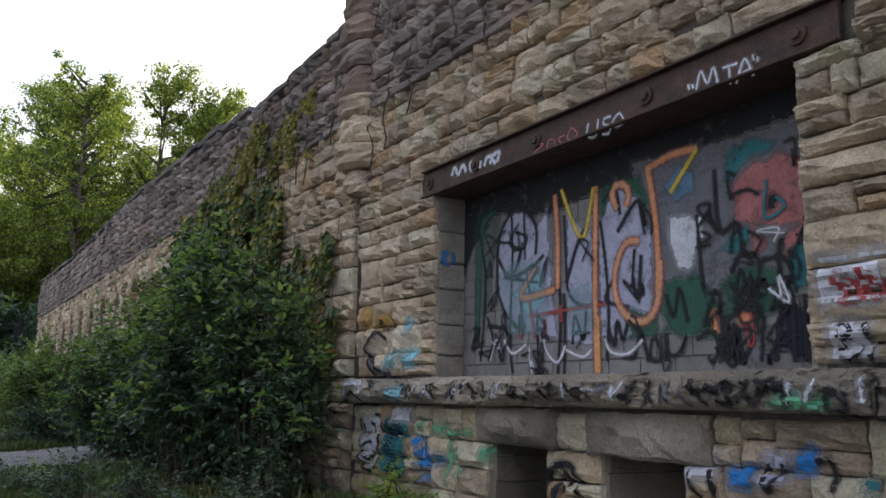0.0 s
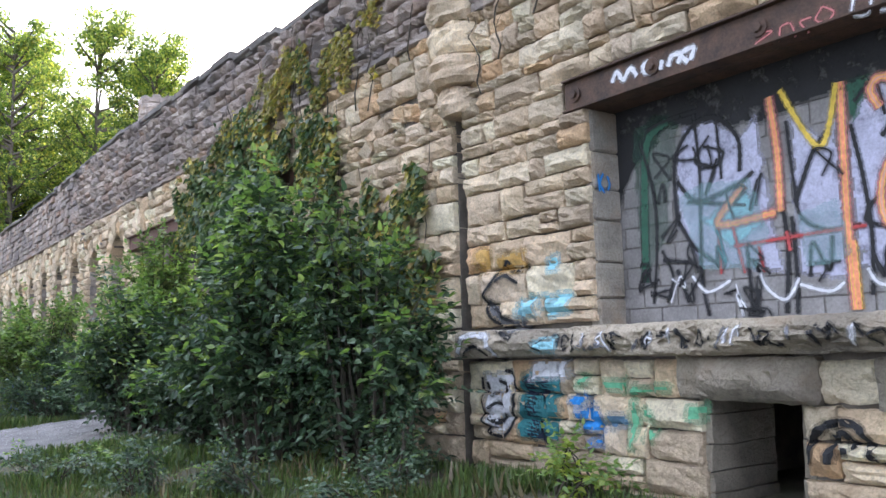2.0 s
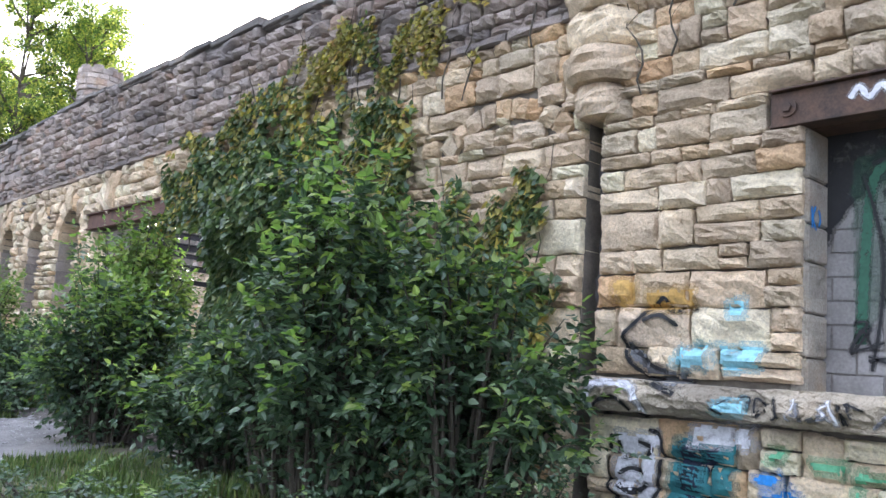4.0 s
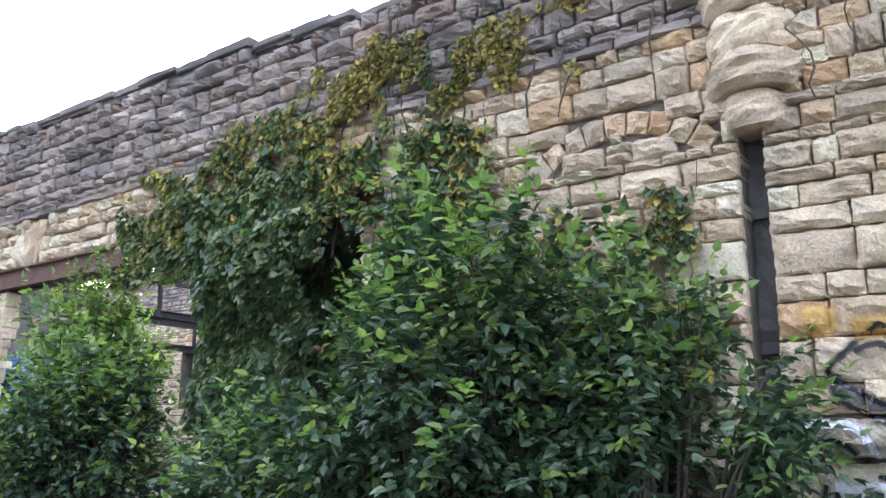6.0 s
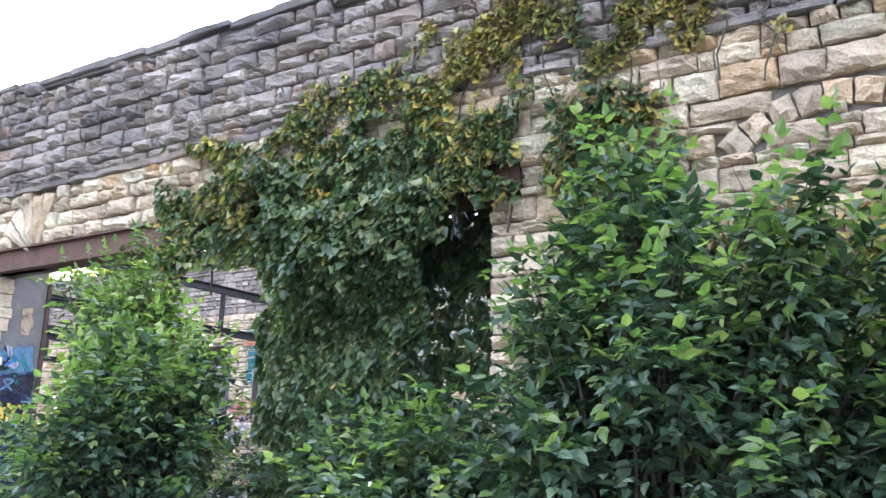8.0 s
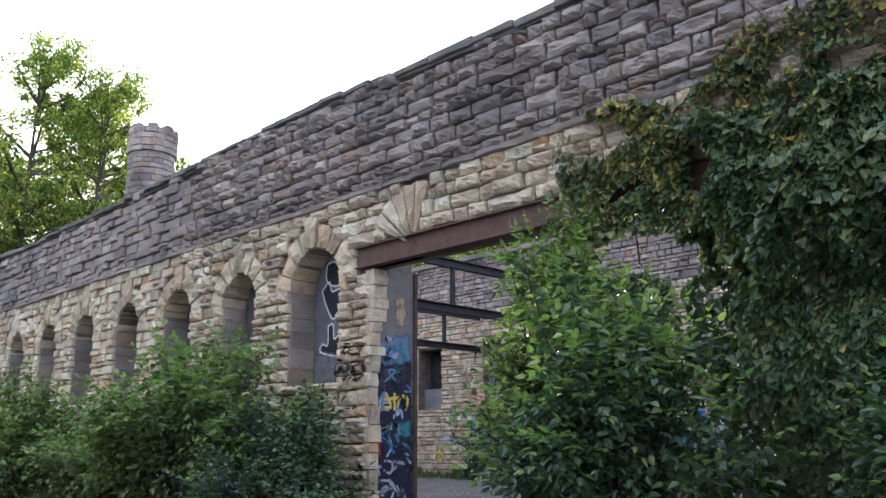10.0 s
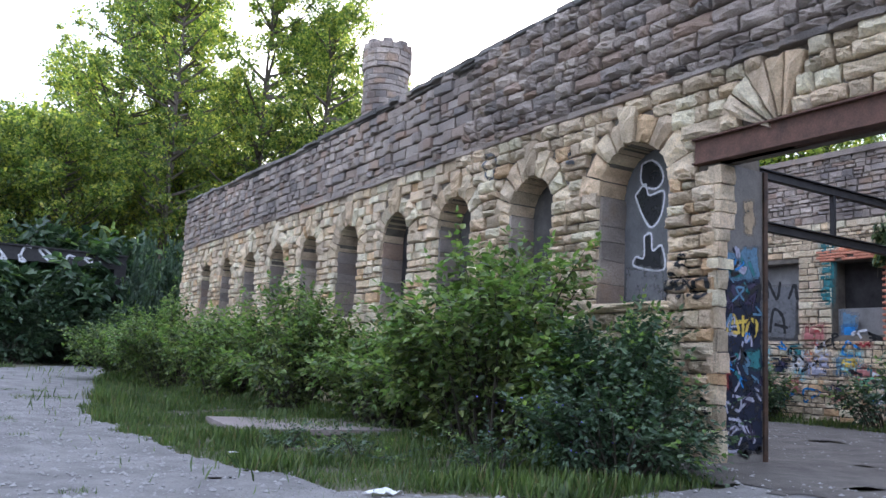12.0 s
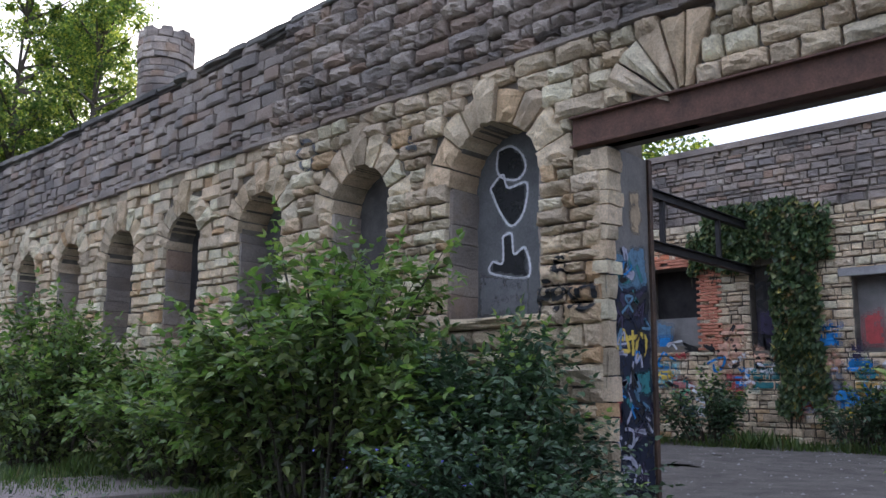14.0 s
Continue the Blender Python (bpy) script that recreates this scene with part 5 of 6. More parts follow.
stroke(mural, "black", 0.028, [(6.93, 3.08), (6.9, 2.58), (6.86, 2.3), (6.66, 2.17), (6.39, 2.18)])
stroke(mural, "black", 0.042, [(6.9, 2.41), (6.73, 2.77), (6.6, 2.91)])
stroke(mural, "black", 0.035, [(6.41, 2.93), (6.34, 2.45), (6.32, 2.04), (6.35, 1.65)])
stroke(mural, "black", 0.028, [(6.37, 3.09), (6.21, 3.21), (6.15, 2.94)])
stroke(mural, "black", 0.042, [(6.19, 2.79), (5.93, 3.03), (5.84, 2.79)])
stroke(mural, "black", 0.035, [(6.23, 2.39), (6.35, 2.2), (6.06, 2.1)])
stroke(mural, "black", 0.028, [(5.98, 2.61), (6.02, 2.27)])
stroke(mural, "black", 0.042, [(5.9, 2.55), (5.94, 2.16)])
stroke(mural, "black", 0.035, [(5.95, 2.31), (5.89, 2.25), (5.98, 2.21), (5.99, 2.36)])
stroke(mural, "black", 0.028, [(6.82, 1.82), (6.78, 2.08), (6.66, 1.86), (6.62, 2.12)])
stroke(mural, "black", 0.042, [(6.32, 1.94), (6.25, 1.79), (6.21, 1.99), (6.14, 1.83), (6.07, 2.03)])
stroke(mural, "black", 0.035, [(6.15, 1.69), (6.01, 1.68), (5.93, 1.87), (5.84, 1.63)])
stroke(mural, "black", 0.028, [(5.8, 1.82), (5.82, 1.66), (5.71, 1.65), (5.74, 1.81), (5.8, 1.82)])
stroke(mural, "black", 0.042, [(5.64, 1.86), (5.63, 1.63)])
stroke(mural, "black", 0.035, [(5.27, 2.79), (5.24, 2.28), (5.21, 2.16), (5.08, 2.13), (5.06, 1.95), (4.9, 1.98), (4.74, 2.14), (4.7, 2.34), (4.85, 2.41), (4.96, 2.29)])
stroke(mural, "black", 0.028, [(4.93, 2.88), (4.77, 2.89), (4.67, 2.83)])
stroke(mural, "black", 0.042, [(4.5, 2.48), (4.53, 2.32), (4.53, 2.0), (4.6, 1.6)])
stroke(mural, "black", 0.035, [(4.68, 2.34), (4.51, 2.34), (4.42, 2.23)])
stroke(mural, "black", 0.028, [(5.32, 1.79), (5.17, 1.85), (5.1, 1.74), (5.16, 1.61), (5.21, 1.66)])
stroke(mural, "black", 0.042, [(5.06, 1.95), (5.05, 1.61)])
stroke(mural, "black", 0.035, [(4.93, 1.86), (4.89, 1.61), (4.78, 1.77)])
stroke(mural, "black", 0.028, [(4.68, 1.93), (4.72, 1.6)])
stroke(mural, "black", 0.042, [(4.44, 1.99), (4.44, 1.59)])
stroke(mural, "black", 0.035, [(4.34, 2.06), (4.35, 1.59)])
stroke(mural, "black", 0.028, [(4.5, 1.75), (4.38, 1.79)])
stroke(mural, "black", 0.042, [(5.16, 2.81), (5.05, 2.61), (4.89, 2.67)])
stroke(mural, "black", 0.035, [(5.08, 3.12), (5.07, 2.75), (5.03, 2.61)])
stroke(mural, "black", 0.028, [(8.24, 2.18), (8.13, 1.93), (8.21, 1.7)])
stroke(mural, "black", 0.042, [(8.08, 1.99), (7.97, 1.69)])
stroke(mural, "black", 0.035, [(4.99, 1.78), (5.02, 1.61), (4.95, 1.6), (4.94, 1.77)])
stroke(mural, "black", 0.028, [(5.63, 2.18), (5.55, 1.99), (5.48, 2.21), (5.4, 1.93)])
stroke(mural, "red", 0.03, [(7.62, 2.31), (7.62, 1.91)])
stroke(mural, "red", 0.03, [(7.48, 2.3), (7.39, 1.9)])
stroke(mural, "red", 0.03, [(7.48, 2.13), (6.9, 2.15), (6.35, 2.16)])
stroke(mural, "red", 0.03, [(7.25, 2.11), (7.21, 1.89)])
stroke(mural, "red", 0.03, [(6.99, 2.2), (6.97, 2.04)])
stroke(mural, "white", 0.028, [(7.92, 1.92), (7.77, 1.77), (7.53, 1.85)])
stroke(mural, "white", 0.028, [(7.27, 2.0), (7.21, 1.78), (7.04, 1.66), (6.91, 1.82)])
stroke(mural, "white", 0.028, [(6.91, 1.77), (6.67, 1.7), (6.55, 1.76)])
stroke(mural, "white", 0.028, [(6.37, 1.85), (6.29, 1.73), (6.08, 1.71), (5.9, 1.82)])
stroke(mural, "white", 0.028, [(5.24, 2.76), (5.22, 2.59)])
stroke(mural, "pink", 0.085, [(7.34, 2.63), (7.62, 2.34), (7.07, 2.36)])
stroke(mural, "pink", 0.085, [(7.06, 3.31), (7.02, 2.81), (7.03, 2.36)])
stroke(mural, "pink", 0.085, [(6.46, 3.27), (6.48, 2.63), (6.49, 2.06), (6.48, 1.55)])
stroke(mural, "pink", 0.085, [(6.18, 3.0), (6.24, 3.14), (6.18, 3.22), (6.07, 3.19), (6.03, 3.1), (6.07, 3.0)])
stroke(mural, "pink", 0.085, [(5.91, 2.67), (6.08, 2.67), (6.2, 2.49), (6.22, 2.24), (6.1, 2.05), (5.9, 1.97), (5.76, 2.05), (5.69, 2.23), (5.68, 2.47)])
stroke(mural, "pink", 0.085, [(5.79, 3.28), (5.73, 2.92), (5.7, 2.52), (5.71, 2.19)])
stroke(mural, "pink", 0.085, [(5.81, 3.28), (5.52, 3.34), (5.24, 3.33)])
stroke(mural, "orange", 0.045, [(7.34, 2.63), (7.62, 2.34), (7.07, 2.36)])
stroke(mural, "orange", 0.045, [(7.06, 3.31), (7.02, 2.81), (7.03, 2.36)])
stroke(mural, "orange", 0.045, [(6.46, 3.27), (6.48, 2.63), (6.49, 2.06), (6.48, 1.55)])
stroke(mural, "orange", 0.045, [(6.18, 3.0), (6.24, 3.14), (6.18, 3.22), (6.07, 3.19), (6.03, 3.1), (6.07, 3.0)])
stroke(mural, "orange", 0.045, [(5.91, 2.67), (6.08, 2.67), (6.2, 2.49), (6.22, 2.24), (6.1, 2.05), (5.9, 1.97), (5.76, 2.05), (5.69, 2.23), (5.68, 2.47)])
stroke(mural, "orange", 0.045, [(5.79, 3.28), (5.73, 2.92), (5.7, 2.52), (5.71, 2.19)])
stroke(mural, "orange", 0.045, [(5.81, 3.28), (5.52, 3.34), (5.24, 3.33)])
stroke(mural, "peach", 0.018, [(6.18, 3.0), (6.24, 3.14), (6.18, 3.22), (6.07, 3.19), (6.03, 3.1), (6.07, 3.0)])
stroke(mural, "peach", 0.018, [(5.91, 2.67), (6.08, 2.67), (6.2, 2.49), (6.22, 2.24), (6.1, 2.05), (5.9, 1.97), (5.76, 2.05), (5.69, 2.23), (5.68, 2.47)])
stroke(mural, "yellow", 0.045, [(6.96, 3.34), (6.66, 2.81), (6.49, 3.27)])
stroke(mural, "yellow", 0.045, [(5.24, 3.33), (5.54, 3.02)])
stroke(mural, "orange", 0.05, [(6.46, 2.06), (6.45, 1.55)])
_rng = random.Random(9)
for k in range(70):                             # unreadable thin black scrawl over the whole panel
    y, z = _rng.choice((_rng.uniform(4.2, 8.5), _rng.uniform(4.2, 5.2), _rng.uniform(7.2, 8.4))), _rng.uniform(1.65, 2.2 if k % 2 else 3.1)
    stroke(mural, "black" if k % 9 else _rng.choice(("red", "teal", "white")), _rng.uniform(.014, .026), [(y + _rng.uniform(-.13, .13), z + _rng.uniform(-.17, .17)) for _ in range(4)])
fill(mural, "aqua", [(8.0, 2.62), (7.75, 2.7), (7.3, 2.66), (7.15, 2.2), (7.3, 1.95), (7.8, 1.98)], "mist")
fill(mural, "aqua", [(6.85, 2.3), (6.55, 2.4), (6.5, 1.95), (6.85, 1.9)], "mist")
mural.done("graffiti mural", opening, "bright orange, lilac and black graffiti lettering with lintel shade painted along the top")
tags = Surface("tags", X - .022)
stroke(tags, "white", 0.014, [(4.88, 3.63), (4.83, 3.76), (4.77, 3.65), (4.71, 3.75), (4.67, 3.6)])
stroke(tags, "white", 0.014, [(4.63, 3.72), (4.49, 3.71)])
stroke(tags, "white", 0.014, [(4.57, 3.71), (4.56, 3.57)])
stroke(tags, "white", 0.014, [(4.51, 3.56), (4.43, 3.72), (4.36, 3.57)])
stroke(tags, "white", 0.014, [(4.48, 3.62), (4.38, 3.63)])
stroke(tags, "white", 0.014, [(4.96, 3.7), (4.94, 3.65)])
stroke(tags, "white", 0.014, [(4.92, 3.69), (4.9, 3.65)])
stroke(tags, "white", 0.014, [(4.36, 3.73), (4.35, 3.68)])
stroke(tags, "white", 0.014, [(4.32, 3.7), (4.32, 3.66)])
stroke(tags, "white", 0.014, [(6.1, 3.71), (6.12, 3.6), (6.01, 3.57), (5.97, 3.71)])
stroke(tags, "white", 0.014, [(5.81, 3.69), (5.9, 3.69), (5.9, 3.64), (5.83, 3.61), (5.84, 3.55), (5.93, 3.56)])
stroke(tags, "white", 0.014, [(5.72, 3.69), (5.79, 3.64), (5.75, 3.58), (5.66, 3.6), (5.69, 3.67), (5.72, 3.69)])
stroke(tags, "pink", 0.012, [(6.89, 3.7), (6.74, 3.68), (6.89, 3.62), (6.74, 3.59)])
stroke(tags, "pink", 0.012, [(6.67, 3.69), (6.69, 3.58)])
stroke(tags, "pink", 0.012, [(6.67, 3.69), (6.59, 3.69), (6.55, 3.57)])
stroke(tags, "pink", 0.012, [(6.42, 3.68), (6.51, 3.67), (6.44, 3.57)])
stroke(tags, "pink", 0.012, [(6.33, 3.73), (6.39, 3.65), (6.31, 3.61), (6.25, 3.66), (6.33, 3.73)])
stroke(tags, "white", 0.04, [(8.38, 3.73), (8.31, 3.81), (8.24, 3.72), (8.15, 3.8), (8.08, 3.71)])
stroke(tags, "white", 0.04, [(8.01, 3.72), (7.99, 3.79), (7.88, 3.78), (7.9, 3.71), (8.01, 3.72)])
stroke(tags, "white", 0.04, [(7.82, 3.69), (7.79, 3.77)])
stroke(tags, "white", 0.04, [(7.73, 3.69), (7.69, 3.77), (7.59, 3.76), (7.63, 3.69)])
stroke(tags, "white", 0.04, [(7.52, 3.67), (7.59, 3.76), (7.46, 3.78), (7.5, 3.68)])
tags.done("painted tag", lintel_beam, "white and pink scratched lettering")
near_tags = Surface("near_tags", X, stone_bvh)
fill(near_tags, "cyan", [(9.78, 1.82), (9.48, 1.84), (9.48, 1.62), (9.85, 1.64)])
fill(near_tags, "cyan", [(9.43, 1.84), (9.02, 1.86), (9.05, 1.63), (9.42, 1.62)])
fill(near_tags, "cyan", [(9.36, 2.2), (9.19, 2.24), (9.16, 2.07), (9.33, 2.06)])
fill(near_tags, "cyan", [(9.3, 1.4), (9.05, 1.43), (9.08, 1.29), (9.33, 1.29)])
fill(near_tags, "ochre", [(10.5, 2.42), (10.21, 2.41), (10.21, 2.14), (10.49, 2.15)])
fill(near_tags, "ochre", [(10.15, 2.29), (9.6, 2.32), (9.63, 2.12), (10.11, 2.11)])
fill(near_tags, "grey", [(10.31, 1.88), (10.21, 1.66), (9.84, 1.46), (9.6, 1.47), (9.66, 1.61), (9.94, 1.64), (10.17, 1.82)])
fill(near_tags, "white", [(10.37, 1.05), (9.94, 1.08), (9.93, 0.56), (10.16, 0.43), (10.37, 0.56)])
fill(near_tags, "teal", [(9.81, 1.09), (9.22, 1.12), (9.25, 0.4), (9.48, 0.46), (9.84, 0.42)])
fill(near_tags, "navy", [(9.72, 1.04), (9.48, 1.03), (9.54, 0.79), (9.33, 0.34), (9.48, 0.37), (9.71, 0.43)])
fill(near_tags, "navy", [(9.48, 1.03), (9.33, 1.07), (9.45, 0.8), (9.54, 0.84)])
fill(near_tags, "blue", [(9.11, 0.85), (8.85, 0.92), (8.77, 0.81), (9.03, 0.77)])
fill(near_tags, "blue", [(9.0, 0.75), (8.7, 0.78), (8.65, 0.56), (8.98, 0.55)])
fill(near_tags, "skyblue", [(8.62, 0.7), (8.43, 0.76), (8.36, 0.62), (8.6, 0.59)])
fill(near_tags, "blue", [(8.88, 0.49), (8.65, 0.54), (8.68, 0.43), (8.85, 0.41)])
fill(near_tags, "mint", [(8.97, 1.07), (8.82, 1.08), (8.82, 0.99), (8.98, 0.98)])
fill(near_tags, "mint", [(8.67, 1.04), (8.38, 1.04), (8.4, 0.91), (8.64, 0.94)])
fill(near_tags, "mint", [(8.33, 0.98), (7.89, 1.0), (7.9, 0.93), (8.34, 0.88)])
fill(near_tags, "mint", [(8.36, 0.85), (8.26, 0.86), (8.3, 0.44), (8.37, 0.43)])
fill(near_tags, "mint", [(7.69, 1.07), (7.46, 1.07), (7.48, 0.95), (7.69, 0.92)])
fill(near_tags, "mint", [(7.71, 0.83), (7.58, 0.85), (7.6, 0.73), (7.72, 0.73)])
fill(near_tags, "mint", [(8.25, 0.78), (8.03, 0.78), (8.03, 0.71), (8.25, 0.7)])
fill(near_tags, "mint", [(8.2, 0.62), (8.05, 0.63), (8.07, 0.51), (8.2, 0.51)])
stroke(near_tags, "black", 0.035, [(10.31, 1.9), (10.08, 2.11), (9.91, 2.23), (9.85, 2.12), (9.6, 2.14)])
stroke(near_tags, "black", 0.035, [(10.31, 1.9), (10.24, 1.66), (9.91, 1.49), (9.66, 1.42)])
stroke(near_tags, "black", 0.035, [(10.11, 2.03), (9.94, 2.08), (9.78, 1.99)])
stroke(near_tags, "black", 0.035, [(10.28, 1.82), (9.91, 1.61), (9.66, 1.56)])
stroke(near_tags, "black", 0.035, [(10.55, 1.18), (10.44, 1.31), (10.23, 1.35), (10.1, 1.2)])
stroke(near_tags, "black", 0.035, [(10.4, 1.03), (10.43, 0.76), (10.36, 0.51), (10.16, 0.41), (9.96, 0.55), (9.9, 0.81), (9.94, 1.05), (10.03, 1.1)])
stroke(near_tags, "black", 0.035, [(10.33, 0.98), (10.3, 0.85), (10.2, 0.86)])
stroke(near_tags, "black", 0.035, [(10.13, 0.99), (10.0, 0.95), (10.06, 0.87)])
stroke(near_tags, "black", 0.035, [(10.29, 0.7), (10.19, 0.76), (10.06, 0.72)])
stroke(near_tags, "black", 0.035, [(10.33, 0.62), (10.19, 0.55), (10.03, 0.65)])
stroke(near_tags, "black", 0.035, [(10.26, 0.57), (10.09, 0.59)])
stroke(near_tags, "white", 0.06, [(10.62, 1.28), (10.52, 1.45), (10.24, 1.48), (10.07, 1.41), (10.0, 1.23)])
stroke(near_tags, "black", 0.05, [(6.71, 0.46), (6.66, 0.64), (6.49, 0.76), (6.3, 0.74), (6.2, 0.52)])
stroke(near_tags, "black", 0.05, [(6.53, 0.48), (6.51, 0.63), (6.42, 0.7), (6.34, 0.6)])
stroke(near_tags, "black", 0.05, [(6.48, 0.57), (6.39, 0.58)])
fill(near_tags, "white", [(3.95, 2.24), (3.48, 2.22), (3.5, 1.9), (3.95, 1.9)])
fill(near_tags, "blue", [(4.71, 0.88), (4.5, 0.92), (4.48, 0.77), (4.69, 0.72)])
fill(near_tags, "blue", [(4.19, 1.01), (4.03, 1.03), (4.04, 0.88), (4.18, 0.87)])
fill(near_tags, "teal", [(3.75, 0.87), (3.61, 0.9), (3.61, 0.79), (3.75, 0.78)])
fill(near_tags, "white", [(5.06, 0.95), (4.78, 0.93), (4.81, 0.78), (5.07, 0.76)])
fill(near_tags, "lilac", [(4.45, 0.99), (4.23, 1.0), (4.25, 0.8), (4.44, 0.78)])
fill(near_tags, "white", [(3.88, 1.81), (3.59, 1.82), (3.61, 1.56), (3.9, 1.56)])
fill(near_tags, "mint", [(4.21, 1.36), (3.78, 1.34), (3.79, 1.28), (4.2, 1.28)])
fill(near_tags, "white", [(9.63, 1.19), (9.09, 1.23), (9.08, 1.04), (9.62, 1.0)])
stroke(near_tags, "red", 0.045, [(3.73, 2.1), (3.8, 2.1), (3.8, 2.01), (3.73, 2.04), (3.66, 2.01), (3.67, 1.93), (3.78, 1.94), (3.73, 2.02)])
stroke(near_tags, "red", 0.045, [(3.62, 2.11), (3.62, 1.92)])
stroke(near_tags, "red", 0.045, [(3.55, 2.08), (3.57, 2.02), (3.5, 2.01), (3.53, 1.93), (3.58, 1.94)])
stroke(near_tags, "black", 0.03, [(3.77, 1.8), (3.71, 1.74), (3.77, 1.7), (3.81, 1.75), (3.77, 1.8)])
stroke(near_tags, "black", 0.03, [(3.76, 1.69), (3.84, 1.61), (3.77, 1.56), (3.69, 1.63), (3.76, 1.69)])
stroke(near_tags, "black", 0.03, [(3.64, 1.79), (3.61, 1.69), (3.64, 1.52)])
stroke(near_tags, "black", 0.03, [(4.61, 1.39), (4.51, 1.43), (4.5, 1.3), (4.61, 1.32)])
stroke(near_tags, "black", 0.03, [(4.4, 1.39), (4.32, 1.3), (4.27, 1.41)])
stroke(near_tags, "black", 0.03, [(4.11, 1.39), (4.09, 1.27)])
stroke(near_tags, "black", 0.03, [(3.78, 1.39), (3.81, 1.26), (3.68, 1.28)])
stroke(near_tags, "black", 0.03, [(5.04, 0.84), (4.94, 0.65)])
stroke(near_tags, "black", 0.03, [(4.86, 0.85), (4.84, 0.66)])
stroke(near_tags, "black", 0.03, [(4.41, 0.92), (4.35, 0.75), (4.28, 0.93)])
stroke(near_tags, "black", 0.03, [(4.04, 0.95), (3.92, 0.97), (3.91, 0.79)])
near_tags.done("graffiti tags", wall_front, "blue, teal, green and black graffiti on stone")
arch_tags = Surface("arch_tags", X + .53)
fill(arch_tags, "black", [(25.9, 4.27), (25.69, 4.29), (25.51, 4.14), (25.47, 3.96), (25.6, 3.85), (25.83, 3.91), (25.92, 4.04)])
fill(arch_tags, "black", [(26.03, 3.8), (25.83, 3.95), (25.74, 3.77), (25.45, 3.78), (25.5, 3.43), (25.69, 3.28), (25.87, 3.48)])
fill(arch_tags, "black", [(25.83, 3.16), (25.69, 3.18), (25.65, 2.93), (25.48, 2.98), (25.44, 2.63), (26.01, 2.72), (25.99, 2.86), (25.83, 2.84)])
stroke(arch_tags, "white", 0.03, [(25.9, 4.27), (25.69, 4.29), (25.51, 4.14), (25.47, 3.96), (25.6, 3.85), (25.83, 3.91), (25.92, 4.04), (25.9, 4.27)])
stroke(arch_tags, "white", 0.03, [(26.03, 3.8), (25.83, 3.95), (25.74, 3.77), (25.45, 3.78), (25.5, 3.43), (25.69, 3.28), (25.87, 3.48), (26.03, 3.8)])
stroke(arch_tags, "white", 0.03, [(25.83, 3.16), (25.69, 3.18), (25.65, 2.93), (25.48, 2.98), (25.44, 2.63), (26.01, 2.72), (25.99, 2.86), (25.83, 2.84), (25.83, 3.16)])
fill(arch_tags, "grey", [(26.2, 2.7), (25.44, 2.6), (25.44, 2.15), (26.2, 2.2)])
arch_tags.done("graffiti lettering", bpy.data.objects["window_2"], "black letters outlined in white")
door_tags = Surface("door_tags", X, stone_bvh)
stroke(door_tags, "black", 0.055, [(24.82, 2.08), (24.82, 2.42), (24.71, 2.44), (24.69, 2.29), (24.8, 2.27)])
stroke(door_tags, "black", 0.055, [(24.6, 2.25), (24.49, 2.31), (24.52, 2.4), (24.62, 2.35), (24.6, 2.16), (24.49, 2.15)])
stroke(door_tags, "black", 0.055, [(24.34, 2.38), (24.43, 2.33), (24.34, 2.23), (24.43, 2.15)])
stroke(door_tags, "black", 0.055, [(24.27, 2.35), (24.29, 2.14), (24.15, 2.16), (24.13, 2.37), (24.27, 2.35)])
stroke(door_tags, "black", 0.055, [(24.55, 2.71), (24.48, 2.61), (24.56, 2.55), (24.63, 2.63), (24.55, 2.71)])
stroke(door_tags, "black", 0.055, [(24.38, 0.34), (24.27, 0.68), (24.2, 0.85), (24.1, 0.69), (24.1, 0.42)])
stroke(door_tags, "grey", 0.05, [(29.3, 4.92), (29.31, 4.61), (29.07, 4.48), (28.94, 4.72), (29.09, 4.92), (29.3, 4.92)])
stroke(door_tags, "grey", 0.05, [(26.91, 4.59), (26.94, 4.4), (26.75, 4.35)])
door_tags.done("graffiti tags", wall_front, "black scrawled lettering on stone")
jamb_tags = Surface("jamb_tags", DOOR[1] - .04, axis="y")
fill(jamb_tags, "skyblue", [(5.16, 2.68), (5.97, 2.85), (6.0, 2.35), (5.18, 2.27)])
fill(jamb_tags, "navy", [(5.22, 2.34), (6.02, 2.44), (6.05, 1.25), (6.05, 0.2), (5.23, 0.27), (5.17, 1.25)])
fill(jamb_tags, "purple", [(5.32, 2.29), (5.94, 2.37), (5.93, 2.1), (5.36, 2.0)])
fill(jamb_tags, "teal", [(5.72, 1.46), (6.01, 1.52), (6.0, 1.25), (5.76, 1.25)])
fill(jamb_tags, "red", [(5.31, 1.3), (5.42, 1.31), (5.44, 1.02), (5.34, 0.99)])
stroke(jamb_tags, "yellow", 0.05, [(5.34, 1.59), (5.46, 1.92), (5.59, 1.72), (5.43, 1.7)])
stroke(jamb_tags, "yellow", 0.05, [(5.67, 1.93), (5.67, 1.66)])
stroke(jamb_tags, "yellow", 0.05, [(5.78, 1.9), (5.94, 1.85), (5.88, 1.67), (5.73, 1.69), (5.8, 1.91)])
stroke(jamb_tags, "yellow", 0.05, [(5.41, 1.82), (5.92, 1.88)])
stroke(jamb_tags, "lilac", 0.035, [(5.52, 1.31), (5.62, 1.13), (5.51, 0.96)])
stroke(jamb_tags, "lilac", 0.035, [(5.47, 0.91), (5.63, 0.88), (5.6, 0.73), (5.46, 0.77)])
stroke(jamb_tags, "lilac", 0.035, [(5.74, 0.84), (5.57, 0.68), (5.7, 0.5)])
stroke(jamb_tags, "lilac", 0.035, [(5.4, 0.63), (5.62, 0.59), (5.45, 0.46)])
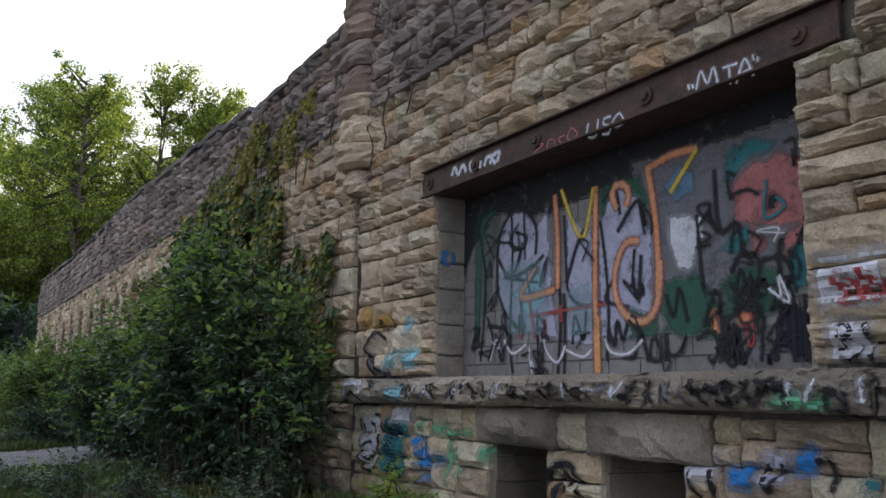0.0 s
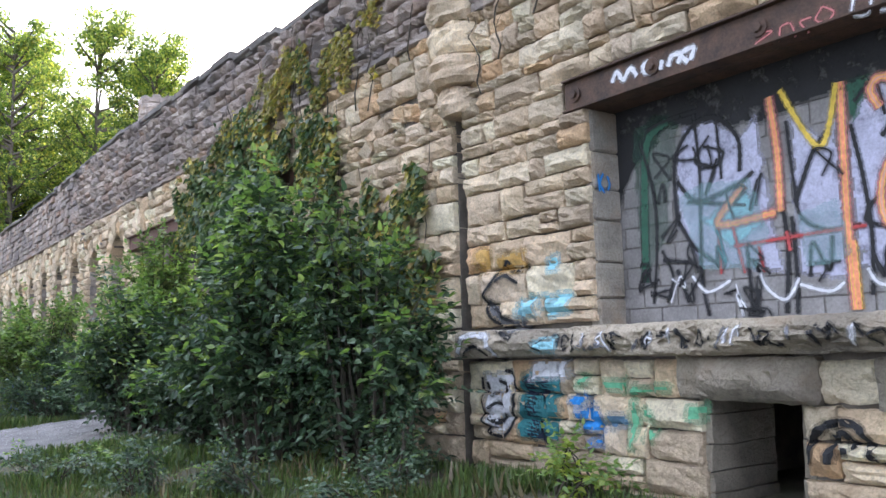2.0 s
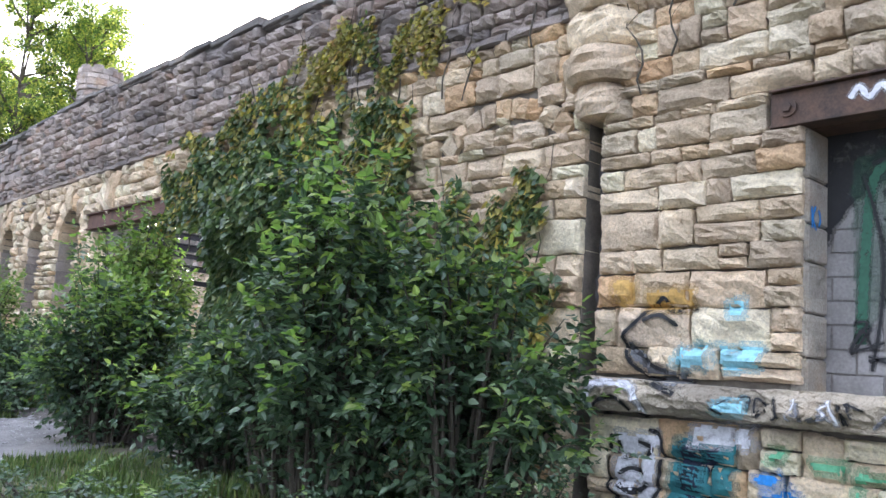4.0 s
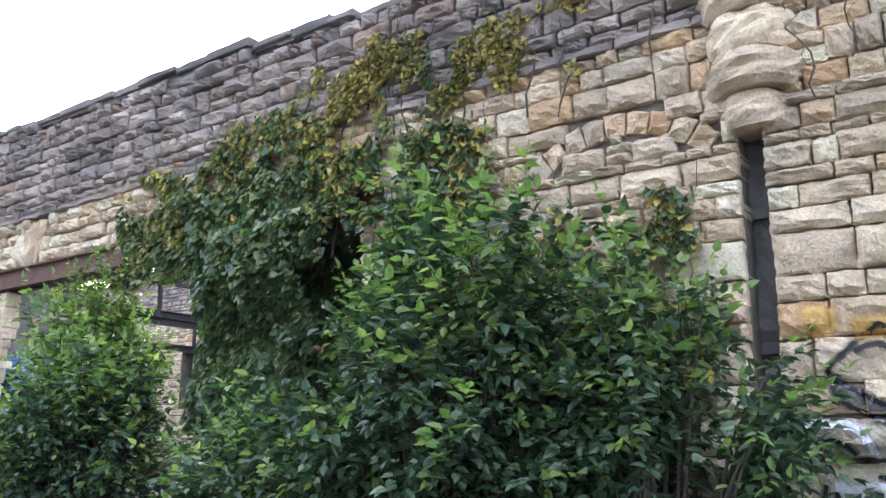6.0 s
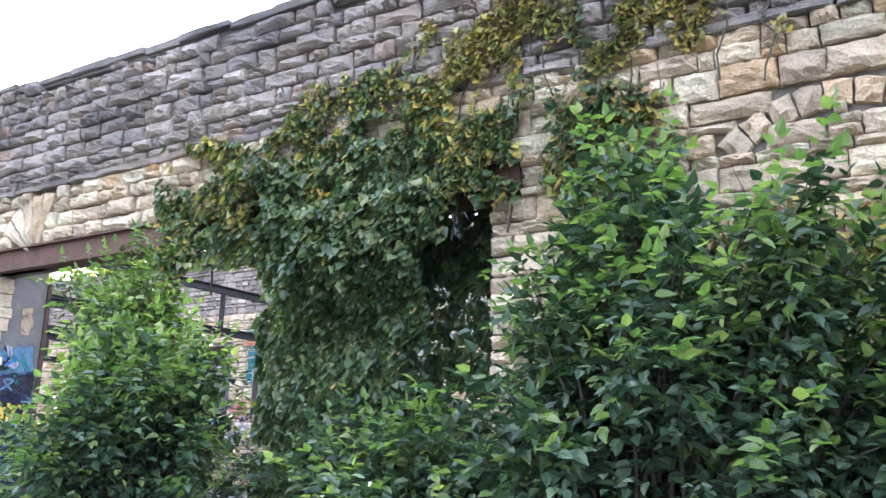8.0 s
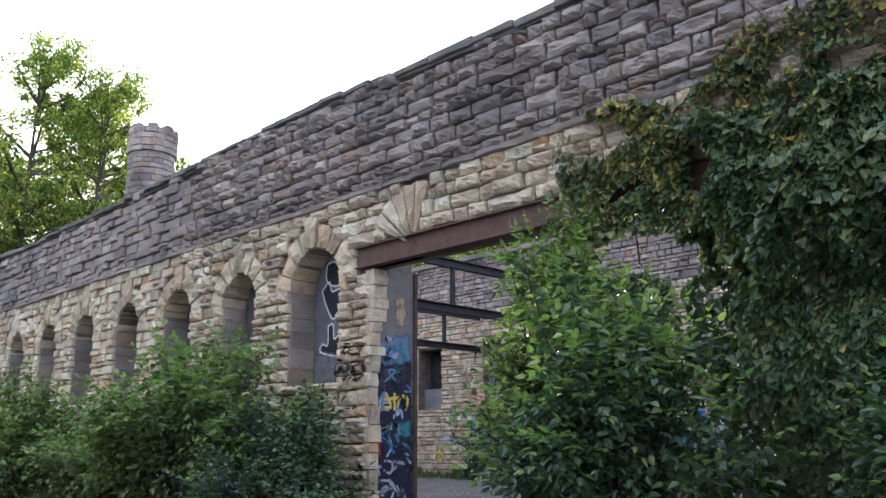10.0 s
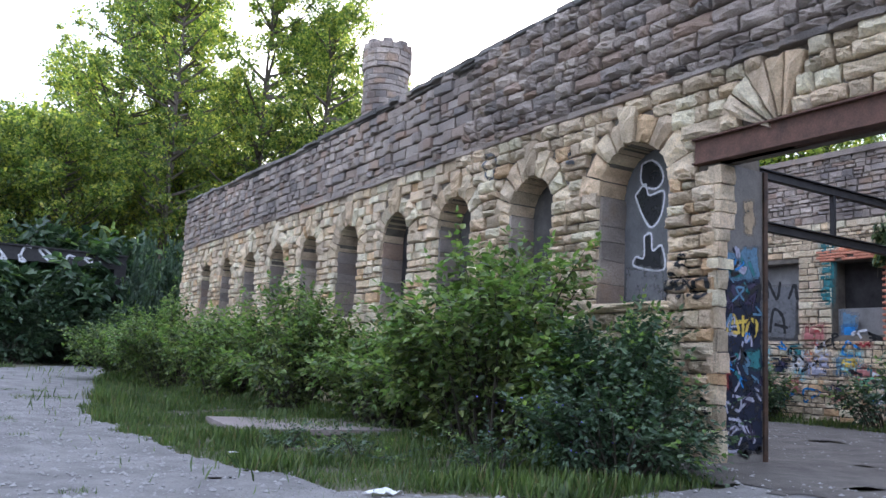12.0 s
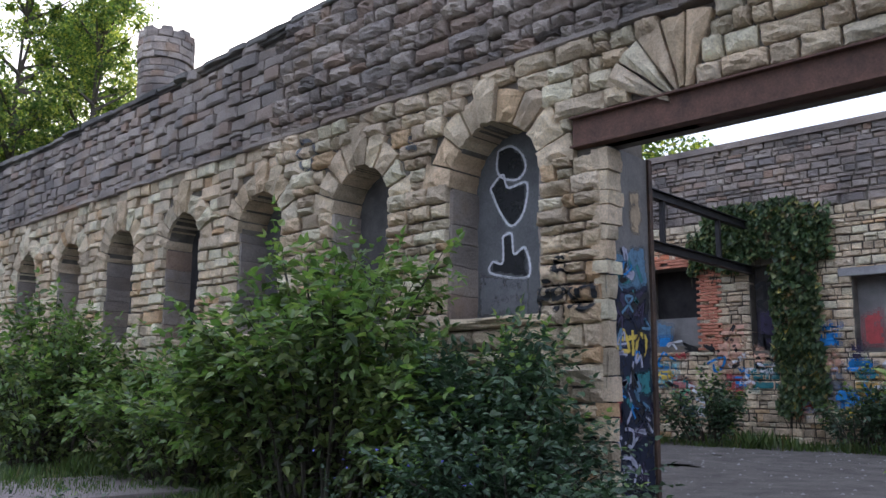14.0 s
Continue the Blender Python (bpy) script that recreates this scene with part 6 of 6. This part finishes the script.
stroke(jamb_tags, "lilac", 0.035, [(5.37, 0.41), (5.39, 0.24), (5.6, 0.24)])
stroke(jamb_tags, "lilac", 0.035, [(5.67, 0.45), (5.58, 0.28)])
stroke(jamb_tags, "lilac", 0.035, [(5.67, 1.6), (5.57, 1.31)])
stroke(jamb_tags, "teal", 0.05, [(5.33, 2.58), (5.49, 2.42)])
stroke(jamb_tags, "teal", 0.05, [(5.61, 2.68), (5.72, 2.51), (5.49, 2.42)])
stroke(jamb_tags, "teal", 0.05, [(5.78, 2.64), (5.89, 2.46)])
stroke(jamb_tags, "black", 0.06, [(5.37, 2.23), (5.58, 2.07), (5.82, 2.27)])
stroke(jamb_tags, "black", 0.06, [(5.47, 2.06), (5.41, 1.82)])
_rng = random.Random(37)
for k in range(60):                             # layered scrawl on the door jamb
    x, z = _rng.uniform(5.33, 5.98), _rng.uniform(.1, 2.75)
    stroke(jamb_tags, _rng.choice(("skyblue", "purple", "black", "black", "teal", "lilac", "blue", "navy") if z > .9 else ("lilac", "black", "navy", "purple")), _rng.choice((.02, .03, .05)),
           [(min(6.02, max(5.3, x + _rng.uniform(-.12, .12))), z + _rng.uniform(-.12, .12)) for _ in range(4)])
fill(jamb_tags, "tan", [(5.66, 3.42), (5.84, 3.46), (5.9, 3.2), (5.82, 2.98), (5.68, 3.02)])
jamb_tags.done("graffiti tags", wall_front, "dark blue paint with yellow and white tags")
back_tags = Surface("back_tags", BX, back_bvh)
fill(back_tags, "blue", [(26.5, 2.88), (25.96, 2.92), (25.99, 2.38), (26.49, 2.36)])
fill(back_tags, "purple", [(27.91, 3.29), (27.46, 3.33), (27.52, 2.43), (27.89, 2.44)])
fill(back_tags, "red", [(25.53, 3.02), (25.1, 3.19), (25.07, 2.38), (25.51, 2.39)])
fill(back_tags, "skyblue", [(30.69, 3.15), (30.2, 3.05), (30.3, 2.54), (30.71, 2.63)])
fill(back_tags, "teal", [(28.12, 2.06), (27.36, 2.05), (27.4, 1.39), (28.15, 1.38)])
fill(back_tags, "white", [(27.98, 1.92), (27.5, 1.98), (27.59, 1.65)])
fill(back_tags, "peach", [(28.95, 2.92), (28.21, 3.03), (28.26, 2.06), (29.0, 1.94)])
fill(back_tags, "lilac", [(26.51, 2.03), (26.02, 2.03), (26.08, 1.02), (26.51, 1.07)])
fill(back_tags, "ochre", [(25.78, 1.9), (25.2, 1.89), (25.26, 1.03), (25.77, 1.15)])
fill(back_tags, "cyan", [(30.73, 2.1), (30.07, 2.09), (30.1, 1.37), (30.75, 1.51)])
fill(back_tags, "red", [(28.86, 1.79), (28.27, 1.79), (28.3, 1.25), (28.81, 1.24)])
stroke(back_tags, "black", 0.09, [(28.95, 2.92), (28.74, 2.63), (28.5, 2.97)])
stroke(back_tags, "black", 0.09, [(28.59, 2.63), (28.4, 2.07), (28.63, 1.93)])
stroke(back_tags, "black", 0.09, [(27.95, 3.85), (27.73, 3.97), (27.73, 3.56), (27.9, 3.5), (27.7, 3.28)])
fill(back_tags, "teal", [(31.25, 5.1), (30.81, 5.04), (30.92, 3.3), (31.28, 3.32)])
fill(back_tags, "grey", [(33.22, 3.96), (32.03, 3.95), (32.09, 2.38), (33.23, 2.42)])
fill(back_tags, "orange", [(30.75, 5.0), (30.21, 4.99), (30.18, 4.77), (30.73, 4.77)])
fill(back_tags, "pink", [(31.79, 2.78), (31.15, 2.83), (31.14, 2.27), (31.81, 2.21)])
fill(back_tags, "peach", [(33.99, 2.96), (33.35, 3.02), (33.37, 2.33), (33.98, 2.3)])
fill(back_tags, "cyan", [(33.91, 2.09), (32.87, 2.15), (32.89, 1.4), (33.92, 1.39)])
fill(back_tags, "navy", [(32.88, 1.9), (32.29, 1.98), (32.31, 1.4), (32.85, 1.4)])
fill(back_tags, "white", [(32.29, 2.06), (31.72, 2.13), (31.74, 1.56), (32.27, 1.53)])
fill(back_tags, "blue", [(30.67, 2.78), (30.26, 2.79), (30.27, 2.48), (30.64, 2.46)])
fill(back_tags, "lilac", [(31.73, 1.97), (31.01, 2.04), (31.03, 1.41), (31.71, 1.37)])
fill(back_tags, "skyblue", [(30.84, 1.95), (30.32, 2.02), (30.35, 1.41), (30.86, 1.38)])
stroke(back_tags, "black", 0.09, [(33.03, 3.6), (33.05, 4.12), (32.73, 3.58), (32.61, 4.08)])
stroke(back_tags, "black", 0.09, [(32.33, 3.55), (32.13, 3.96), (32.05, 3.53)])
stroke(back_tags, "black", 0.09, [(32.96, 2.58), (32.84, 3.25), (32.54, 3.06), (32.46, 2.56)])
stroke(back_tags, "black", 0.09, [(32.81, 2.83), (32.36, 2.72)])
stroke(back_tags, "black", 0.09, [(33.69, 2.08), (33.4, 1.4), (33.08, 1.99)])
stroke(back_tags, "black", 0.09, [(32.1, 2.06), (32.02, 1.48)])
stroke(back_tags, "black", 0.09, [(31.55, 1.89), (31.11, 1.49)])
_rng = random.Random(29)
_bright = ("cyan", "red", "white", "teal", "orange", "lilac", "blue", "peach", "mint", "black", "purple", "pink", "yellow", "grey")
for k in range(46):                             # layered tags along the foot of the inner wall
    y, z, w, h = _rng.uniform(23.2, 35.5), _rng.uniform(.75, 2.3), _rng.uniform(.12, .4), _rng.uniform(.1, .3)
    fill(back_tags, _rng.choice(_bright), [(y + w * math.cos(q) * _rng.uniform(.7, 1.2), z + h * math.sin(q) * _rng.uniform(.7, 1.2)) for q in (0, 1, 2, 3.1, 4.2, 5.2)])
for k in range(44):
    y, z = _rng.uniform(23.2, 35.5), _rng.uniform(.8, 2.6)
    stroke(back_tags, _rng.choice(("black", "white", "red", "black", "blue", "white")), .06, [(y + _rng.uniform(-.3, .3), z + _rng.uniform(-.25, .25)) for _ in range(5)])
back_tags.done("graffiti tags", wall_back, "patchwork of coloured graffiti tags")
ledge_tags = Surface("ledge_tags", X - .15, stone_bvh)
_rng = random.Random(15)
for k in range(60):                             # unreadable scrawl along the ledge
    y, z = 9.2 - 6.0 * k / 60 + _rng.uniform(-.05, .05), 1.375
    stroke(ledge_tags, _rng.choice(("black", "black", "black", "grey", "white", "red" if 6.5 < y < 7.3 else "black")), .015,
           [(y + _rng.uniform(-.07, .07), z + _rng.uniform(-.09, .09)) for _ in range(4)])
ledge_tags.done("graffiti tags", wall_front, "black scrawl along the ledge")
key_tag = Surface("key_tag", BIG[1] - .03, axis="y")
for pts in ([(X + .08, 2.95), (X + .09, 2.78)], [(X + .15, 2.96), (X + .1, 2.86), (X + .16, 2.77)], [(X + .2, 2.94), (X + .23, 2.86), (X + .2, 2.8)]):
    stroke(key_tag, "blue", .022, pts)
key_tag.done("painted tag", wall_front, "small blue tag")
bridge_tags = Surface("bridge_tags", 63.6, axis="y")
_rng = random.Random(3)
for k in range(12):
    x = -8 + 1.08 * k
    stroke(bridge_tags, "white", .1, [(x + _rng.uniform(-.42, .42), 5.62 + _rng.uniform(-.36, .36)) for _ in range(5)])
bridge_tags.done("graffiti tags", bridge, "white graffiti lettering")
